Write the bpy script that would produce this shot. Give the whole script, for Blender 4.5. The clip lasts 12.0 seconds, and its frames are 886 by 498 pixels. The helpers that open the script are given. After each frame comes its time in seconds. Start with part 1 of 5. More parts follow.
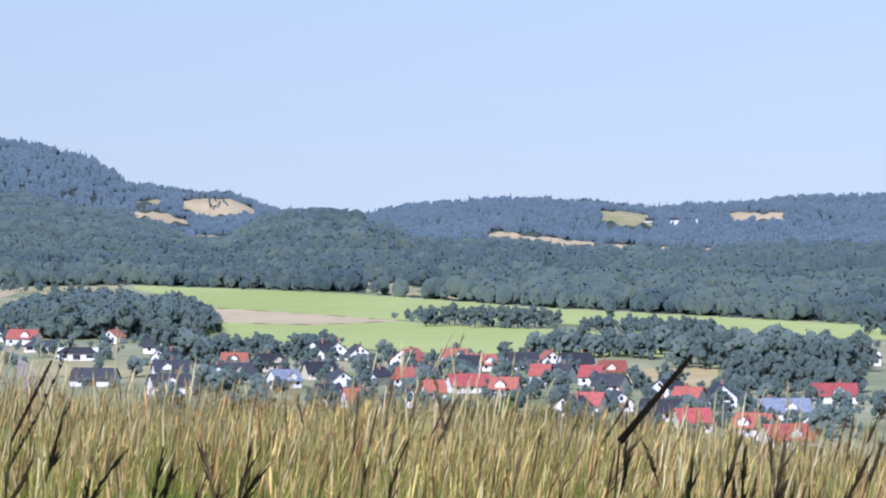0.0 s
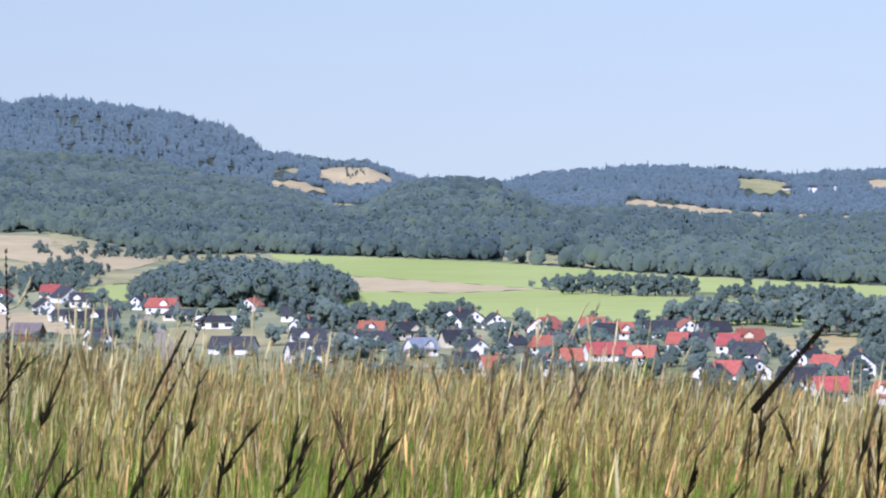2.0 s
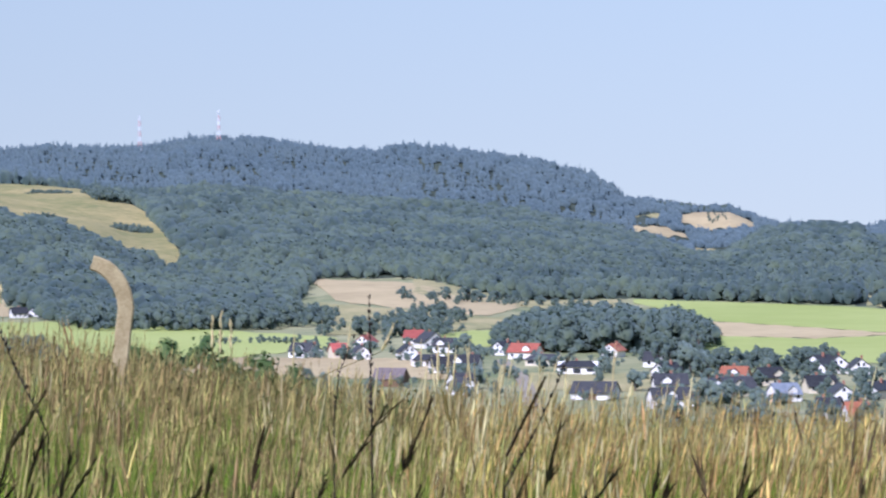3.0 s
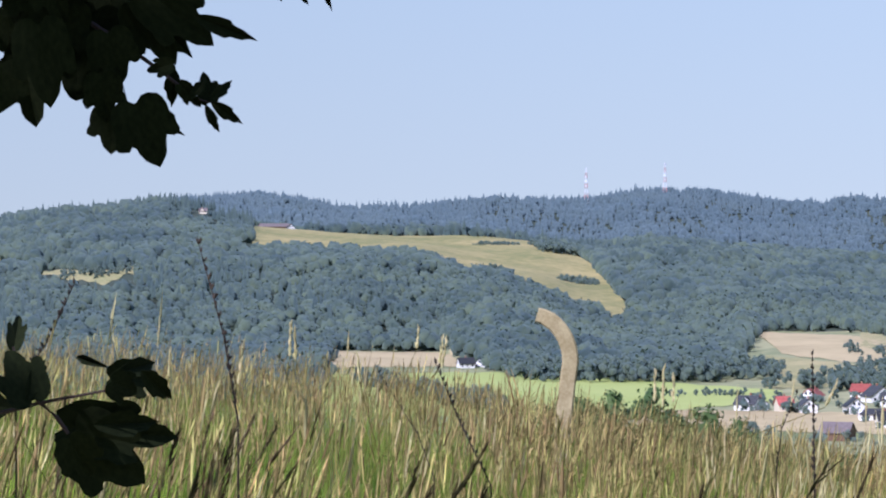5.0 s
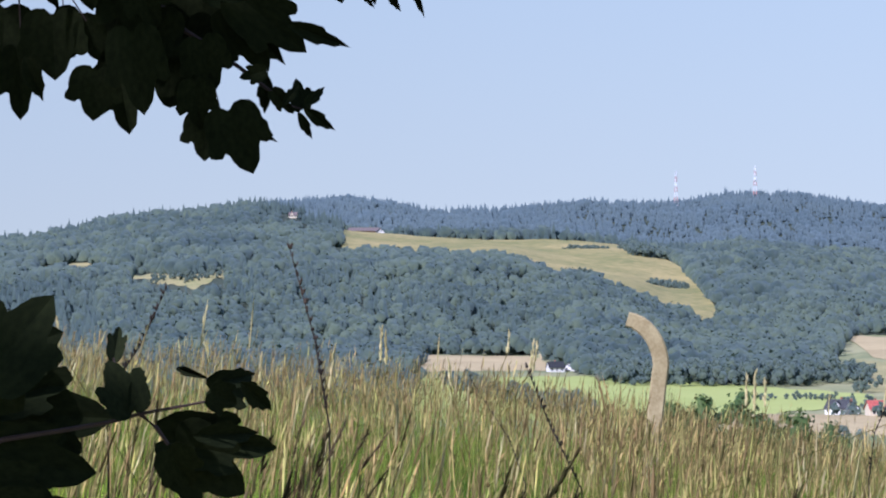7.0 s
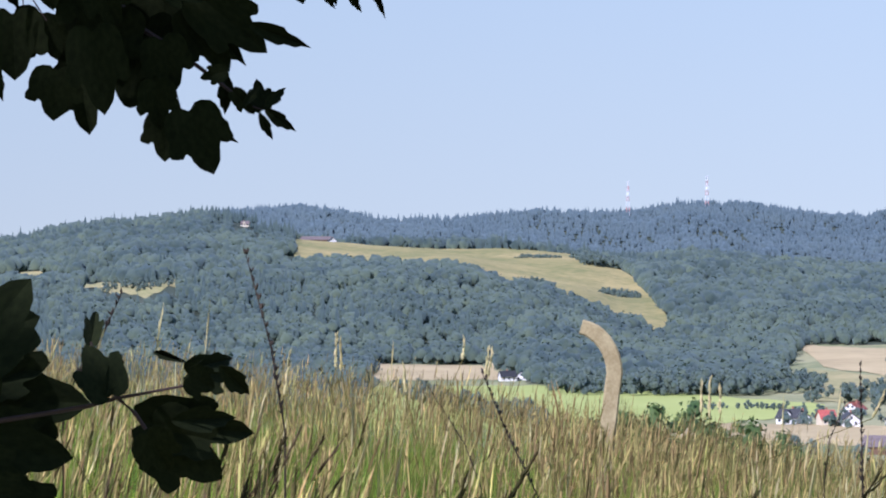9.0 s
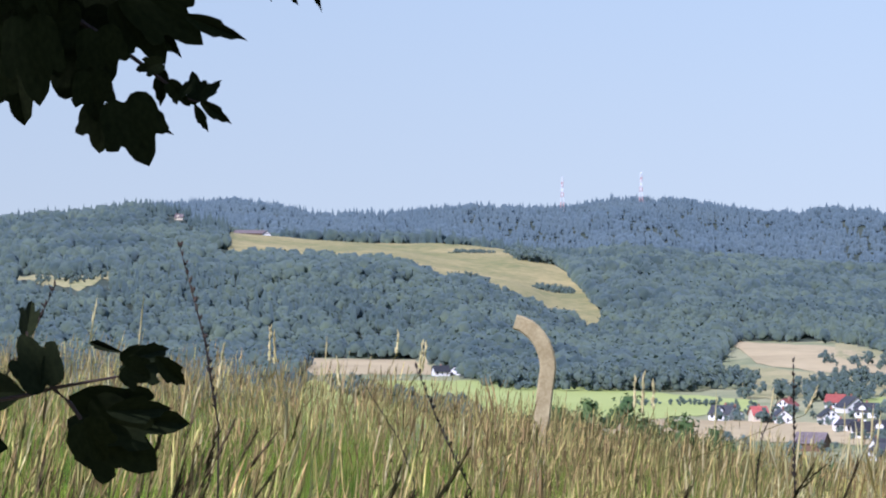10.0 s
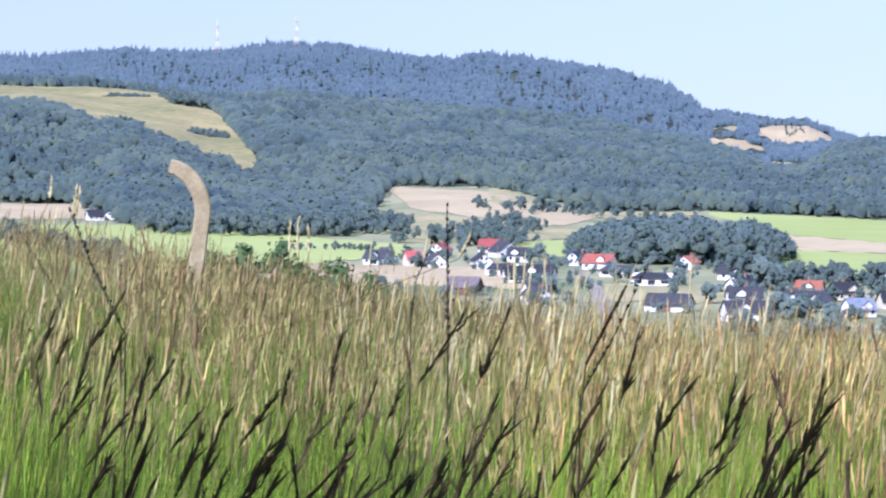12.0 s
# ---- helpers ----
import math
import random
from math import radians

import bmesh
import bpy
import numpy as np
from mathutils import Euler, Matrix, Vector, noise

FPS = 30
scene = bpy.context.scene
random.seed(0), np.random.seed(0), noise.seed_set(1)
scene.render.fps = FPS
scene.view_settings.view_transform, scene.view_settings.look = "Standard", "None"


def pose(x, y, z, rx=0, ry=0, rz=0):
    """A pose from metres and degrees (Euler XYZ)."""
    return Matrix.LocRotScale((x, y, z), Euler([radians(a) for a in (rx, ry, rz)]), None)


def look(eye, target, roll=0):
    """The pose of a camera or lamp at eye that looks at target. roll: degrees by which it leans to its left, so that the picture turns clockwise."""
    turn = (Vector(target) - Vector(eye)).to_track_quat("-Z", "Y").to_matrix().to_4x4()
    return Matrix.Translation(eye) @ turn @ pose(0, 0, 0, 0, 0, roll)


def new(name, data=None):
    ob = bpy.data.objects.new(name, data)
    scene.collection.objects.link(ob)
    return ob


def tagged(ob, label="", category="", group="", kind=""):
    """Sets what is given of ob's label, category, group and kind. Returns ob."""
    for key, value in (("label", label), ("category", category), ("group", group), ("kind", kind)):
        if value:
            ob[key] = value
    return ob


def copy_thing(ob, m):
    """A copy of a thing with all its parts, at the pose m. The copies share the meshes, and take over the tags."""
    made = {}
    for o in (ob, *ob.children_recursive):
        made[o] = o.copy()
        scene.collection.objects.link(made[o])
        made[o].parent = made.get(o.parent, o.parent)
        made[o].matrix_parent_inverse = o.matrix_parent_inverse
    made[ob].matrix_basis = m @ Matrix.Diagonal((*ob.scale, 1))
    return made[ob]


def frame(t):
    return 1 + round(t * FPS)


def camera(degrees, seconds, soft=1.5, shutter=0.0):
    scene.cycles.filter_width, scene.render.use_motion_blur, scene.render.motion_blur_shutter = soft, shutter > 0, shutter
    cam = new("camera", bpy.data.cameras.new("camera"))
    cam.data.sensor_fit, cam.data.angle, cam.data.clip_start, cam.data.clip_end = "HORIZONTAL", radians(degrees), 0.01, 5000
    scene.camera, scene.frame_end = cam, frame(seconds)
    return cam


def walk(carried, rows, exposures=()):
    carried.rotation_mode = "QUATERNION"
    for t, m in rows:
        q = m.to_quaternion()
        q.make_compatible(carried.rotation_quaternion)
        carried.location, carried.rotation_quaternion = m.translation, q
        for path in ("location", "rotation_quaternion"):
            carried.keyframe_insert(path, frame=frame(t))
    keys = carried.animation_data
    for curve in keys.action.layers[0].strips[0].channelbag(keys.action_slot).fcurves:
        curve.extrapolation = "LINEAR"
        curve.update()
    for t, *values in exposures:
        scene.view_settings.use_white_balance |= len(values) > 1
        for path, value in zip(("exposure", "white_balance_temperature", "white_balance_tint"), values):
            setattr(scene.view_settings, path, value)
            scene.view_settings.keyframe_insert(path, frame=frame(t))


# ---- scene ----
EYE = 1.75
LENS = 16.0
# seconds, turn to the right, tilt up, lean: degrees
AIM = [(0.0, 0.0, -0.934, 0.143), (0.5, -0.772, -1.173, 0.076), (1.0, -0.656, -1.211, -0.092), (1.5, -1.178, -1.269, 0.063),
       (2.0, -2.488, -1.515, -0.009), (2.5, -5.289, -1.458, -0.073), (3.0, -9.054, -0.675, -0.313), (3.5, -11.77, -0.262, -0.323),
       (3.7, -12.817, -0.529, -0.211), (5.3, -17.811, 0.633, -0.096), (5.5, -18.262, 0.853, -0.106), (6.0, -19.116, 1.151, -0.177),
       (6.5, -18.862, 0.726, -0.146), (7.0, -18.769, 0.371, -0.119), (7.5, -17.965, 0.057, -0.159), (7.7, -17.942, 0.125, -0.117),
       (9.5, -17.821, 0.59, 0.012), (10.0, -16.702, 0.441, 0.316), (10.2, -16.9, -0.85, 0.2),
       (10.5, -17.699, -2.116, -0.003), (10.7, -16.95, -2.33, 0.0), (10.9, -14.96, -1.6, 0.1), (11.0, -13.883, -1.802, 0.127), (11.2, -13.25, -2.2, 0.3),
       (11.5, -12.723, -2.884, 0.552), (12.0, -10.42, -2.335, 0.574)]
# the small sway of the standing camera: seconds, to the right, up: metres
SWAY = [(0.0, 0.0, 0.0), (3.7, 0.012, 0.004), (5.5, 0.026, 0.012), (6.0, 0.022, 0.026), (6.5, 0.018, 0.016), (7.5, 0.014, 0.012), (9.5, 0.0, 0.0), (12.0, 0.0, 0.0)]
cam = camera(LENS, 12.0, soft=2.05, shutter=0.15)
SWAY_T, SWAY_X, SWAY_Z = zip(*SWAY)
walk(cam, [(t, pose(np.interp(t, SWAY_T, SWAY_X), 0, EYE + np.interp(t, SWAY_T, SWAY_Z), 90 + p, 0, -y) @ pose(0, 0, 0, 0, 0, r)) for t, y, p, r in AIM],
     exposures=[(0, 0.33, 5060, 32), (3.5, 0.35, 5215, 32), (7.5, 0.38, 5240, 32), (9.5, 0.42, 5250, 32), (10.1, 0.41, 5190, 32), (10.5, 0.45, 5050, 36), (11, 0.58, 4960, 37), (12, 0.69, 4950, 36)])

# ---- light: a clear summer sky, sun behind the camera and to its left ----
SUN_AZ, SUN_EL = -157.0, 42.0
world = bpy.data.worlds.new("sky")
scene.world = world
world.use_nodes = True
wn = world.node_tree.nodes
sky = wn.new("ShaderNodeTexSky")
sky.sky_type = "NISHITA"
sky.sun_disc = False
sky.sun_elevation = radians(SUN_EL)
sky.sun_rotation = radians(SUN_AZ)
sky.altitude = 900
sky.air_density = 1.0
sky.dust_density = 0.15
sky.ozone_density = 2.0
wn["Background"].inputs[1].default_value = 0.060
# summer haze: the sky changes little from the horizon upwards
sky_at, hazy = wn.new("ShaderNodeTexCoord"), wn.new("ShaderNodeMapping")
hazy.inputs["Scale"].default_value = (1, 1, 0.2)
hazy.inputs["Location"].default_value = (0, 0, 0.029)
world.node_tree.links.new(sky_at.outputs["Generated"], hazy.inputs["Vector"])
world.node_tree.links.new(hazy.outputs[0], sky.inputs["Vector"])
world.node_tree.links.new(sky.outputs[0], wn["Background"].inputs[0])
sun_data = bpy.data.lights.new("sun", "SUN")
sun_data.energy, sun_data.angle, sun_data.color = 4.7, radians(0.5), (1.0, 0.96, 0.90)
sun = new("sun", sun_data)
SUN_DIR = Vector((math.sin(radians(SUN_AZ)) * math.cos(radians(SUN_EL)), math.cos(radians(SUN_AZ)) * math.cos(radians(SUN_EL)), math.sin(radians(SUN_EL))))
sun.matrix_world = look((0, 0, 60), Vector((0, 0, 60)) - SUN_DIR)


# ---- materials ----
def surface(name, low, high, scale=1.0, rough=0.8, bump=0.0, bump_scale=20.0, island=0.0, per_object=0.0, gloss=0.3, fine=0.25, sheen=0.0, through_light=0.0, stretch=(1, 1, 1), metal=0.0, coords="Object"):
    """Two colours mixed by coarse and fine noise, with random shifts of brightness per piece or per thing."""
    m = bpy.data.materials.new(name)
    m.use_nodes = True
    nt = m.node_tree
    n, k = nt.nodes, nt.links
    b = n["Principled BSDF"]
    b.inputs["Roughness"].default_value = rough
    b.inputs["Specular IOR Level"].default_value = gloss
    b.inputs["Metallic"].default_value = metal
    # blue-white sheen lightens the foliage in place of distance haze
    if sheen:
        b.inputs["Sheen Weight"].default_value = sheen
        b.inputs["Sheen Roughness"].default_value = 0.85
        b.inputs["Sheen Tint"].default_value = (0.72, 0.93, 1.0, 1)
    tc, mp = n.new("ShaderNodeTexCoord"), n.new("ShaderNodeMapping")
    mp.inputs["Scale"].default_value = stretch
    geo = n.new("ShaderNodeNewGeometry")
    k.new(geo.outputs["Position"] if coords == "World" else tc.outputs["Object"], mp.inputs["Vector"])
    big, small = n.new("ShaderNodeTexNoise"), n.new("ShaderNodeTexNoise")
    big.inputs["Scale"].default_value, small.inputs["Scale"].default_value = scale, scale * 9
    big.inputs["Detail"].default_value = 4
    for x in (big, small):
        k.new(mp.outputs[0], x.inputs["Vector"])
    add = n.new("ShaderNodeMath")
    add.operation = "MULTIPLY_ADD"
    add.inputs[1].default_value = fine
    k.new(small.outputs[0], add.inputs[0])
    k.new(big.outputs[0], add.inputs[2])
    ramp = n.new("ShaderNodeMapRange")
    ramp.inputs[1].default_value, ramp.inputs[2].default_value = 0.3 + fine * 0.5, 0.7 + fine * 0.5
    k.new(add.outputs[0], ramp.inputs[0])
    mix = n.new("ShaderNodeMix")
    mix.data_type = "RGBA"
    mix.inputs[6].default_value, mix.inputs[7].default_value = (*low, 1), (*high, 1)
    k.new(ramp.outputs[0], mix.inputs[0])
    out = mix.outputs[2]
    if island or per_object:
        hsv = n.new("ShaderNodeHueSaturation")
        src = geo.outputs["Random Per Island"] if island else n.new("ShaderNodeObjectInfo").outputs["Random"]
        amount = island or per_object
        r1 = n.new("ShaderNodeMapRange")
        r1.inputs[3].default_value, r1.inputs[4].default_value = 1 - amount, 1 + amount
        k.new(src, r1.inputs[0])
        k.new(r1.outputs[0], hsv.inputs["Value"])
        r2 = n.new("ShaderNodeMath")
        r2.operation = "MULTIPLY"
        r2.inputs[1].default_value = 37.0
        k.new(src, r2.inputs[0])
        r3 = n.new("ShaderNodeMath")
        r3.operation = "FRACT"
        k.new(r2.outputs[0], r3.inputs[0])
        r4 = n.new("ShaderNodeMapRange")
        r4.inputs[3].default_value, r4.inputs[4].default_value = 0.5 - 0.05 * amount, 0.5 + 0.05 * amount
        k.new(r3.outputs[0], r4.inputs[0])
        k.new(r4.outputs[0], hsv.inputs["Hue"])
        k.new(out, hsv.inputs["Color"])
        out = hsv.outputs[0]
    k.new(out, b.inputs["Base Color"])
    if bump:
        bn, bt = n.new("ShaderNodeBump"), n.new("ShaderNodeTexNoise")
        bt.inputs["Scale"].default_value = bump_scale
        k.new(mp.outputs[0], bt.inputs["Vector"])
        k.new(bt.outputs[0], bn.inputs["Height"])
        bn.inputs["Strength"].default_value = bump
        k.new(bn.outputs[0], b.inputs["Normal"])
    if through_light:
        tr, ms = n.new("ShaderNodeBsdfTranslucent"), n.new("ShaderNodeMixShader")
        ms.inputs[0].default_value = through_light
        k.new(out, tr.inputs[0])
        k.new(b.outputs[0], ms.inputs[1])
        k.new(tr.outputs[0], ms.inputs[2])
        k.new(ms.outputs[0], n["Material Output"].inputs[0])
    return m


M = {
    "ground": surface("meadow_ground", (0.15, 0.18, 0.065), (0.36, 0.33, 0.16), 0.012, coords="World", fine=0.6),
    "litter": surface("forest_floor", (0.035, 0.050, 0.030), (0.075, 0.085, 0.050), 0.02, coords="World", fine=0.5),
    "crop": surface("green_crop", (0.32, 0.36, 0.08), (0.40, 0.43, 0.12), 0.006, coords="World", fine=0.5),
    "stubble": surface("stubble", (0.39, 0.295, 0.14), (0.51, 0.395, 0.195), 0.01, coords="World", fine=0.8),
    "fallow": surface("dry_fallow", (0.24, 0.235, 0.085), (0.42, 0.34, 0.15), 0.02, coords="World", fine=0.8),
    "ski": surface("dry_hill_meadow", (0.20, 0.195, 0.060), (0.42, 0.325, 0.125), 0.012, coords="World", fine=0.7),
    "leafwood": surface("leaf_wood", (0.030, 0.054, 0.032), (0.130, 0.165, 0.076), 0.012, rough=0.7, coords="World", gloss=0.2, sheen=0.24, fine=0.8, through_light=0.45),
    "spruce": surface("spruce_wood", (0.028, 0.052, 0.034), (0.076, 0.108, 0.062), 0.010, rough=0.7, coords="World", gloss=0.2, sheen=0.20, fine=0.8, through_light=0.40),
    # bluer and lighter than the nearer woods: distance haze put into the colour
    "ridge_haze": surface("ridge_haze_wood", (0.052, 0.086, 0.088), (0.086, 0.120, 0.106), 0.006, rough=0.7, coords="World", gloss=0.2, sheen=0.40, fine=0.7, through_light=0.48),
    "crown": surface("garden_tree_leaves", (0.050, 0.080, 0.042), (0.130, 0.160, 0.066), 0.25, rough=0.7, gloss=0.2, sheen=0.34, through_light=0.48, fine=0.6),
    "crown_light": surface("willow_leaves", (0.085, 0.115, 0.055), (0.14, 0.17, 0.085), 0.35, rough=0.6, island=0.1, gloss=0.25, sheen=0.3, through_light=0.35),
    "bark": surface("bark", (0.06, 0.045, 0.035), (0.13, 0.10, 0.08), 3.0, bump=0.4, bump_scale=25),
    "plaster": surface("white_plaster", (0.74, 0.70, 0.62), (0.83, 0.80, 0.73), 0.5, rough=0.85, per_object=0.08),
    "cream": surface("cream_plaster", (0.62, 0.53, 0.36), (0.70, 0.62, 0.44), 0.5, rough=0.85),
    "tile_red": surface("red_roof_tiles", (0.27, 0.072, 0.045), (0.37, 0.115, 0.07), 0.9, rough=0.6, bump=0.3, bump_scale=8, per_object=0.3),
    "tile_dark": surface("graphite_roof_tiles", (0.030, 0.030, 0.030), (0.058, 0.056, 0.054), 0.9, rough=0.55, bump=0.3, bump_scale=8, per_object=0.3),
    "tile_grey": surface("grey_roof_tiles", (0.16, 0.18, 0.20), (0.25, 0.27, 0.29), 0.9, rough=0.5, bump=0.3, bump_scale=8),
    "tile_brown": surface("brown_roof_tiles", (0.13, 0.10, 0.09), (0.20, 0.16, 0.14), 0.9, rough=0.6, bump=0.3, bump_scale=8),
    "brick": surface("chimney_brick", (0.30, 0.13, 0.08), (0.38, 0.18, 0.12), 2.0),
    "frame": surface("window_frame_paint", (0.60, 0.58, 0.55), (0.70, 0.68, 0.65), 2.0, rough=0.5),
    "pane": surface("window_glass", (0.02, 0.025, 0.03), (0.04, 0.045, 0.05), 0.3, rough=0.08, gloss=0.5),
    "wood_dark": surface("dark_boards", (0.12, 0.07, 0.04), (0.2, 0.12, 0.07), 1.5),
    "gravel": surface("pale_gravel", (0.26, 0.22, 0.15), (0.36, 0.31, 0.22), 0.1, coords="World"),
    "concrete": surface("weathered_concrete", (0.29, 0.22, 0.10), (0.46, 0.37, 0.19), 6.0, rough=0.9, bump=0.5, bump_scale=60, fine=0.6),
    "mast_red": surface("mast_red_paint", (0.50, 0.24, 0.21), (0.56, 0.28, 0.24), 0.5),
    "mast_white": surface("mast_white_paint", (0.70, 0.70, 0.70), (0.8, 0.8, 0.8), 0.5),
    "straw": surface("dry_grass_heads", (0.17, 0.125, 0.038), (0.68, 0.56, 0.20), 1.6, rough=0.8, gloss=0.1, island=0.65, through_light=0.35, coords="World"),
    "gold": surface("golden_grass_heads", (0.21, 0.14, 0.036), (0.78, 0.59, 0.19), 1.6, rough=0.8, gloss=0.1, island=0.6, through_light=0.38, coords="World"),
    "gold_stem": surface("golden_grass_stems", (0.105, 0.105, 0.013), (0.50, 0.44, 0.080), 1.3, rough=0.7, gloss=0.1, island=0.65, through_light=0.35, coords="World"),
    "ripe": surface("ripe_grain", (0.40, 0.30, 0.11), (0.50, 0.39, 0.16), 0.02, coords="World", fine=0.7),
    "pale_straw": surface("pale_straw", (0.50, 0.41, 0.17), (0.76, 0.66, 0.33), 1.3, rough=0.8, gloss=0.1, island=0.25, through_light=0.3, coords="World"),
    "stem": surface("grass_stems", (0.060, 0.080, 0.010), (0.38, 0.36, 0.075), 1.3, rough=0.7, gloss=0.1, island=0.7, through_light=0.3, coords="World"),
    "blade": surface("grass_blades", (0.014, 0.036, 0.004), (0.28, 0.40, 0.042), 1.1, rough=0.65, gloss=0.1, island=0.75, through_light=0.45, coords="World", fine=0.5),
    "brown_head": surface("brown_grass_heads", (0.15, 0.11, 0.04), (0.42, 0.33, 0.12), 1.2, rough=0.85, gloss=0.08, island=0.5, through_light=0.25, coords="World"),
    "lush": surface("lush_grass_blades", (0.060, 0.14, 0.008), (0.54, 0.70, 0.055), 1.0, rough=0.65, gloss=0.1, island=0.55, through_light=0.45, coords="World", fine=0.5),
    # dark brown heads, with the tree's shade put into the colour
    "dark_head": surface("shade_dark_grass_heads", (0.040, 0.030, 0.012), (0.10, 0.075, 0.03), 3.0, rough=0.9, gloss=0.08, island=0.5, coords="World"),
    "dry_dark_head": surface("dry_dark_heads", (0.070, 0.050, 0.022), (0.20, 0.145, 0.07), 2.0, rough=0.9, gloss=0.08, island=0.5, through_light=0.2, coords="World"),
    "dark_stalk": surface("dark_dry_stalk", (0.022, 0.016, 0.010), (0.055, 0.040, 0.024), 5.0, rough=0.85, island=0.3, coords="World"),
    # far darker than leaf green: the shade under the tree is in the colour
    "maple": surface("shade_dark_maple_leaf", (0.008, 0.011, 0.004), (0.016, 0.020, 0.007), 9.0, rough=0.9, bump=0.2, bump_scale=30, gloss=0.04),
    "twig": surface("twig_bark", (0.03, 0.018, 0.014), (0.06, 0.035, 0.025), 20.0, rough=0.7),
    "shrub": surface("shrub_leaves", (0.050, 0.095, 0.026), (0.13, 0.185, 0.05), 1.5, rough=0.6, island=0.15, through_light=0.3),
}


# ---- the lie of the land: distance and height along each bearing ----
VALLEY = -58.0


def at(profile, az):
    a, b = zip(*profile)
    return np.interp(az, a, b)


def tops(profile, dist, az, trees):
    """Ground height of a crest at that distance whose outline, with trees that high, has these elevations in degrees."""
    return EYE + dist * np.tan(np.radians(at(profile, az))) - trees


FAR_CREST = [(-40, 0.4), (-28, 0.4), (-24, 0.9), (-22, 1.28), (-20.5, 1.38), (-19.5, 1.27), (-18.9, 1.08), (-17, 1.25), (-14.3, 1.3), (-13.6, 1.48), (-12.4, 1.43), (-10.2, 1.17), (-9.8, 1.27), (-9.1, 1.28),
             (-7.5, 1.05), (-6.42, 0.79), (-6.12, 0.58), (-5.76, 0.33), (-5.6, 0.24), (-5.4, 0.27), (-4.4, 0.16), (-3.86, 0.18), (-3.35, -0.05), (-3.0, -0.18), (-2.5, -0.2), (-1.6, -0.27), (-0.7, -0.08),
             (0.9, 0.03), (2.6, 0.04), (4.0, -0.11), (5.2, -0.01), (6.1, 0.07), (8, 0.12), (20, 0.3)]
MID_CREST = [(-40, 0.2), (-28, 0.5), (-26.3, 0.72), (-24.1, 1.09), (-22.3, 1.31), (-21.5, 1.2), (-20.5, 0.74), (-19.1, 0.58), (-17, 0.51), (-15.6, 0.44), (-14.3, 0.48),
             (-13.4, 0.55), (-11.6, 0.42), (-9, 0.23), (-7.5, 0.03), (-6, -0.25), (-5.1, -0.5), (-4.6, -0.70), (-3.9, -0.74), (-3.6, -0.52), (-3.1, -0.25), (-2.4, -0.19), (-1.6, -0.3),
             (-0.8, -0.62), (0.2, -0.97), (2.2, -1.03), (3.0, -1.1), (4.9, -1.13), (5.6, -1.03), (8, -1.0), (20, -1)]
MID_DIST = [(-6, 3500), (-2.5, 3000), (0.2, 2400), (20, 2400)]
FRONT_CREST = [(-40, 0.0), (-26, 0.06), (-23, 0.26), (-20.5, 0.25), (-19, 0.36), (-17.5, 0.33), (-16.8, 0.02), (-15.4, -0.37), (-14.7, -0.78), (-13.8, -1.04), (-12.5, -1.17), (-11.3, -1.3)]
FRONT_DIST = [(-17.5, 2800), (-14.2, 2400), (-11.2, 2200)]
FOOT_DIST = [(-40, 2000), (-19.5, 2230), (-17.2, 2200), (-16.3, 1780), (-13.5, 1640), (-11.9, 1700), (-11.4, 2450), (-9.5, 2400), (-7.7, 2100), (-6, 2150), (-4, 2080), (-1.5, 1960), (0.2, 1810), (2.2, 1700), (5.3, 1580), (8, 1510), (20, 1450)]
FOOT_HIGH = [(-12, -58), (-11.3, -48), (-9.5, -48.5), (-7.7, -57), (-6, -58)]
BROW = [(-180, -0.3), (-40, -0.2), (-26, -0.36), (-22, -0.62), (-18, -0.9), (-14, -1.5), (-10, -1.95), (-8, -2.1), (0, -2.35), (8, -2.95), (40, -4.5), (180, -0.3)]


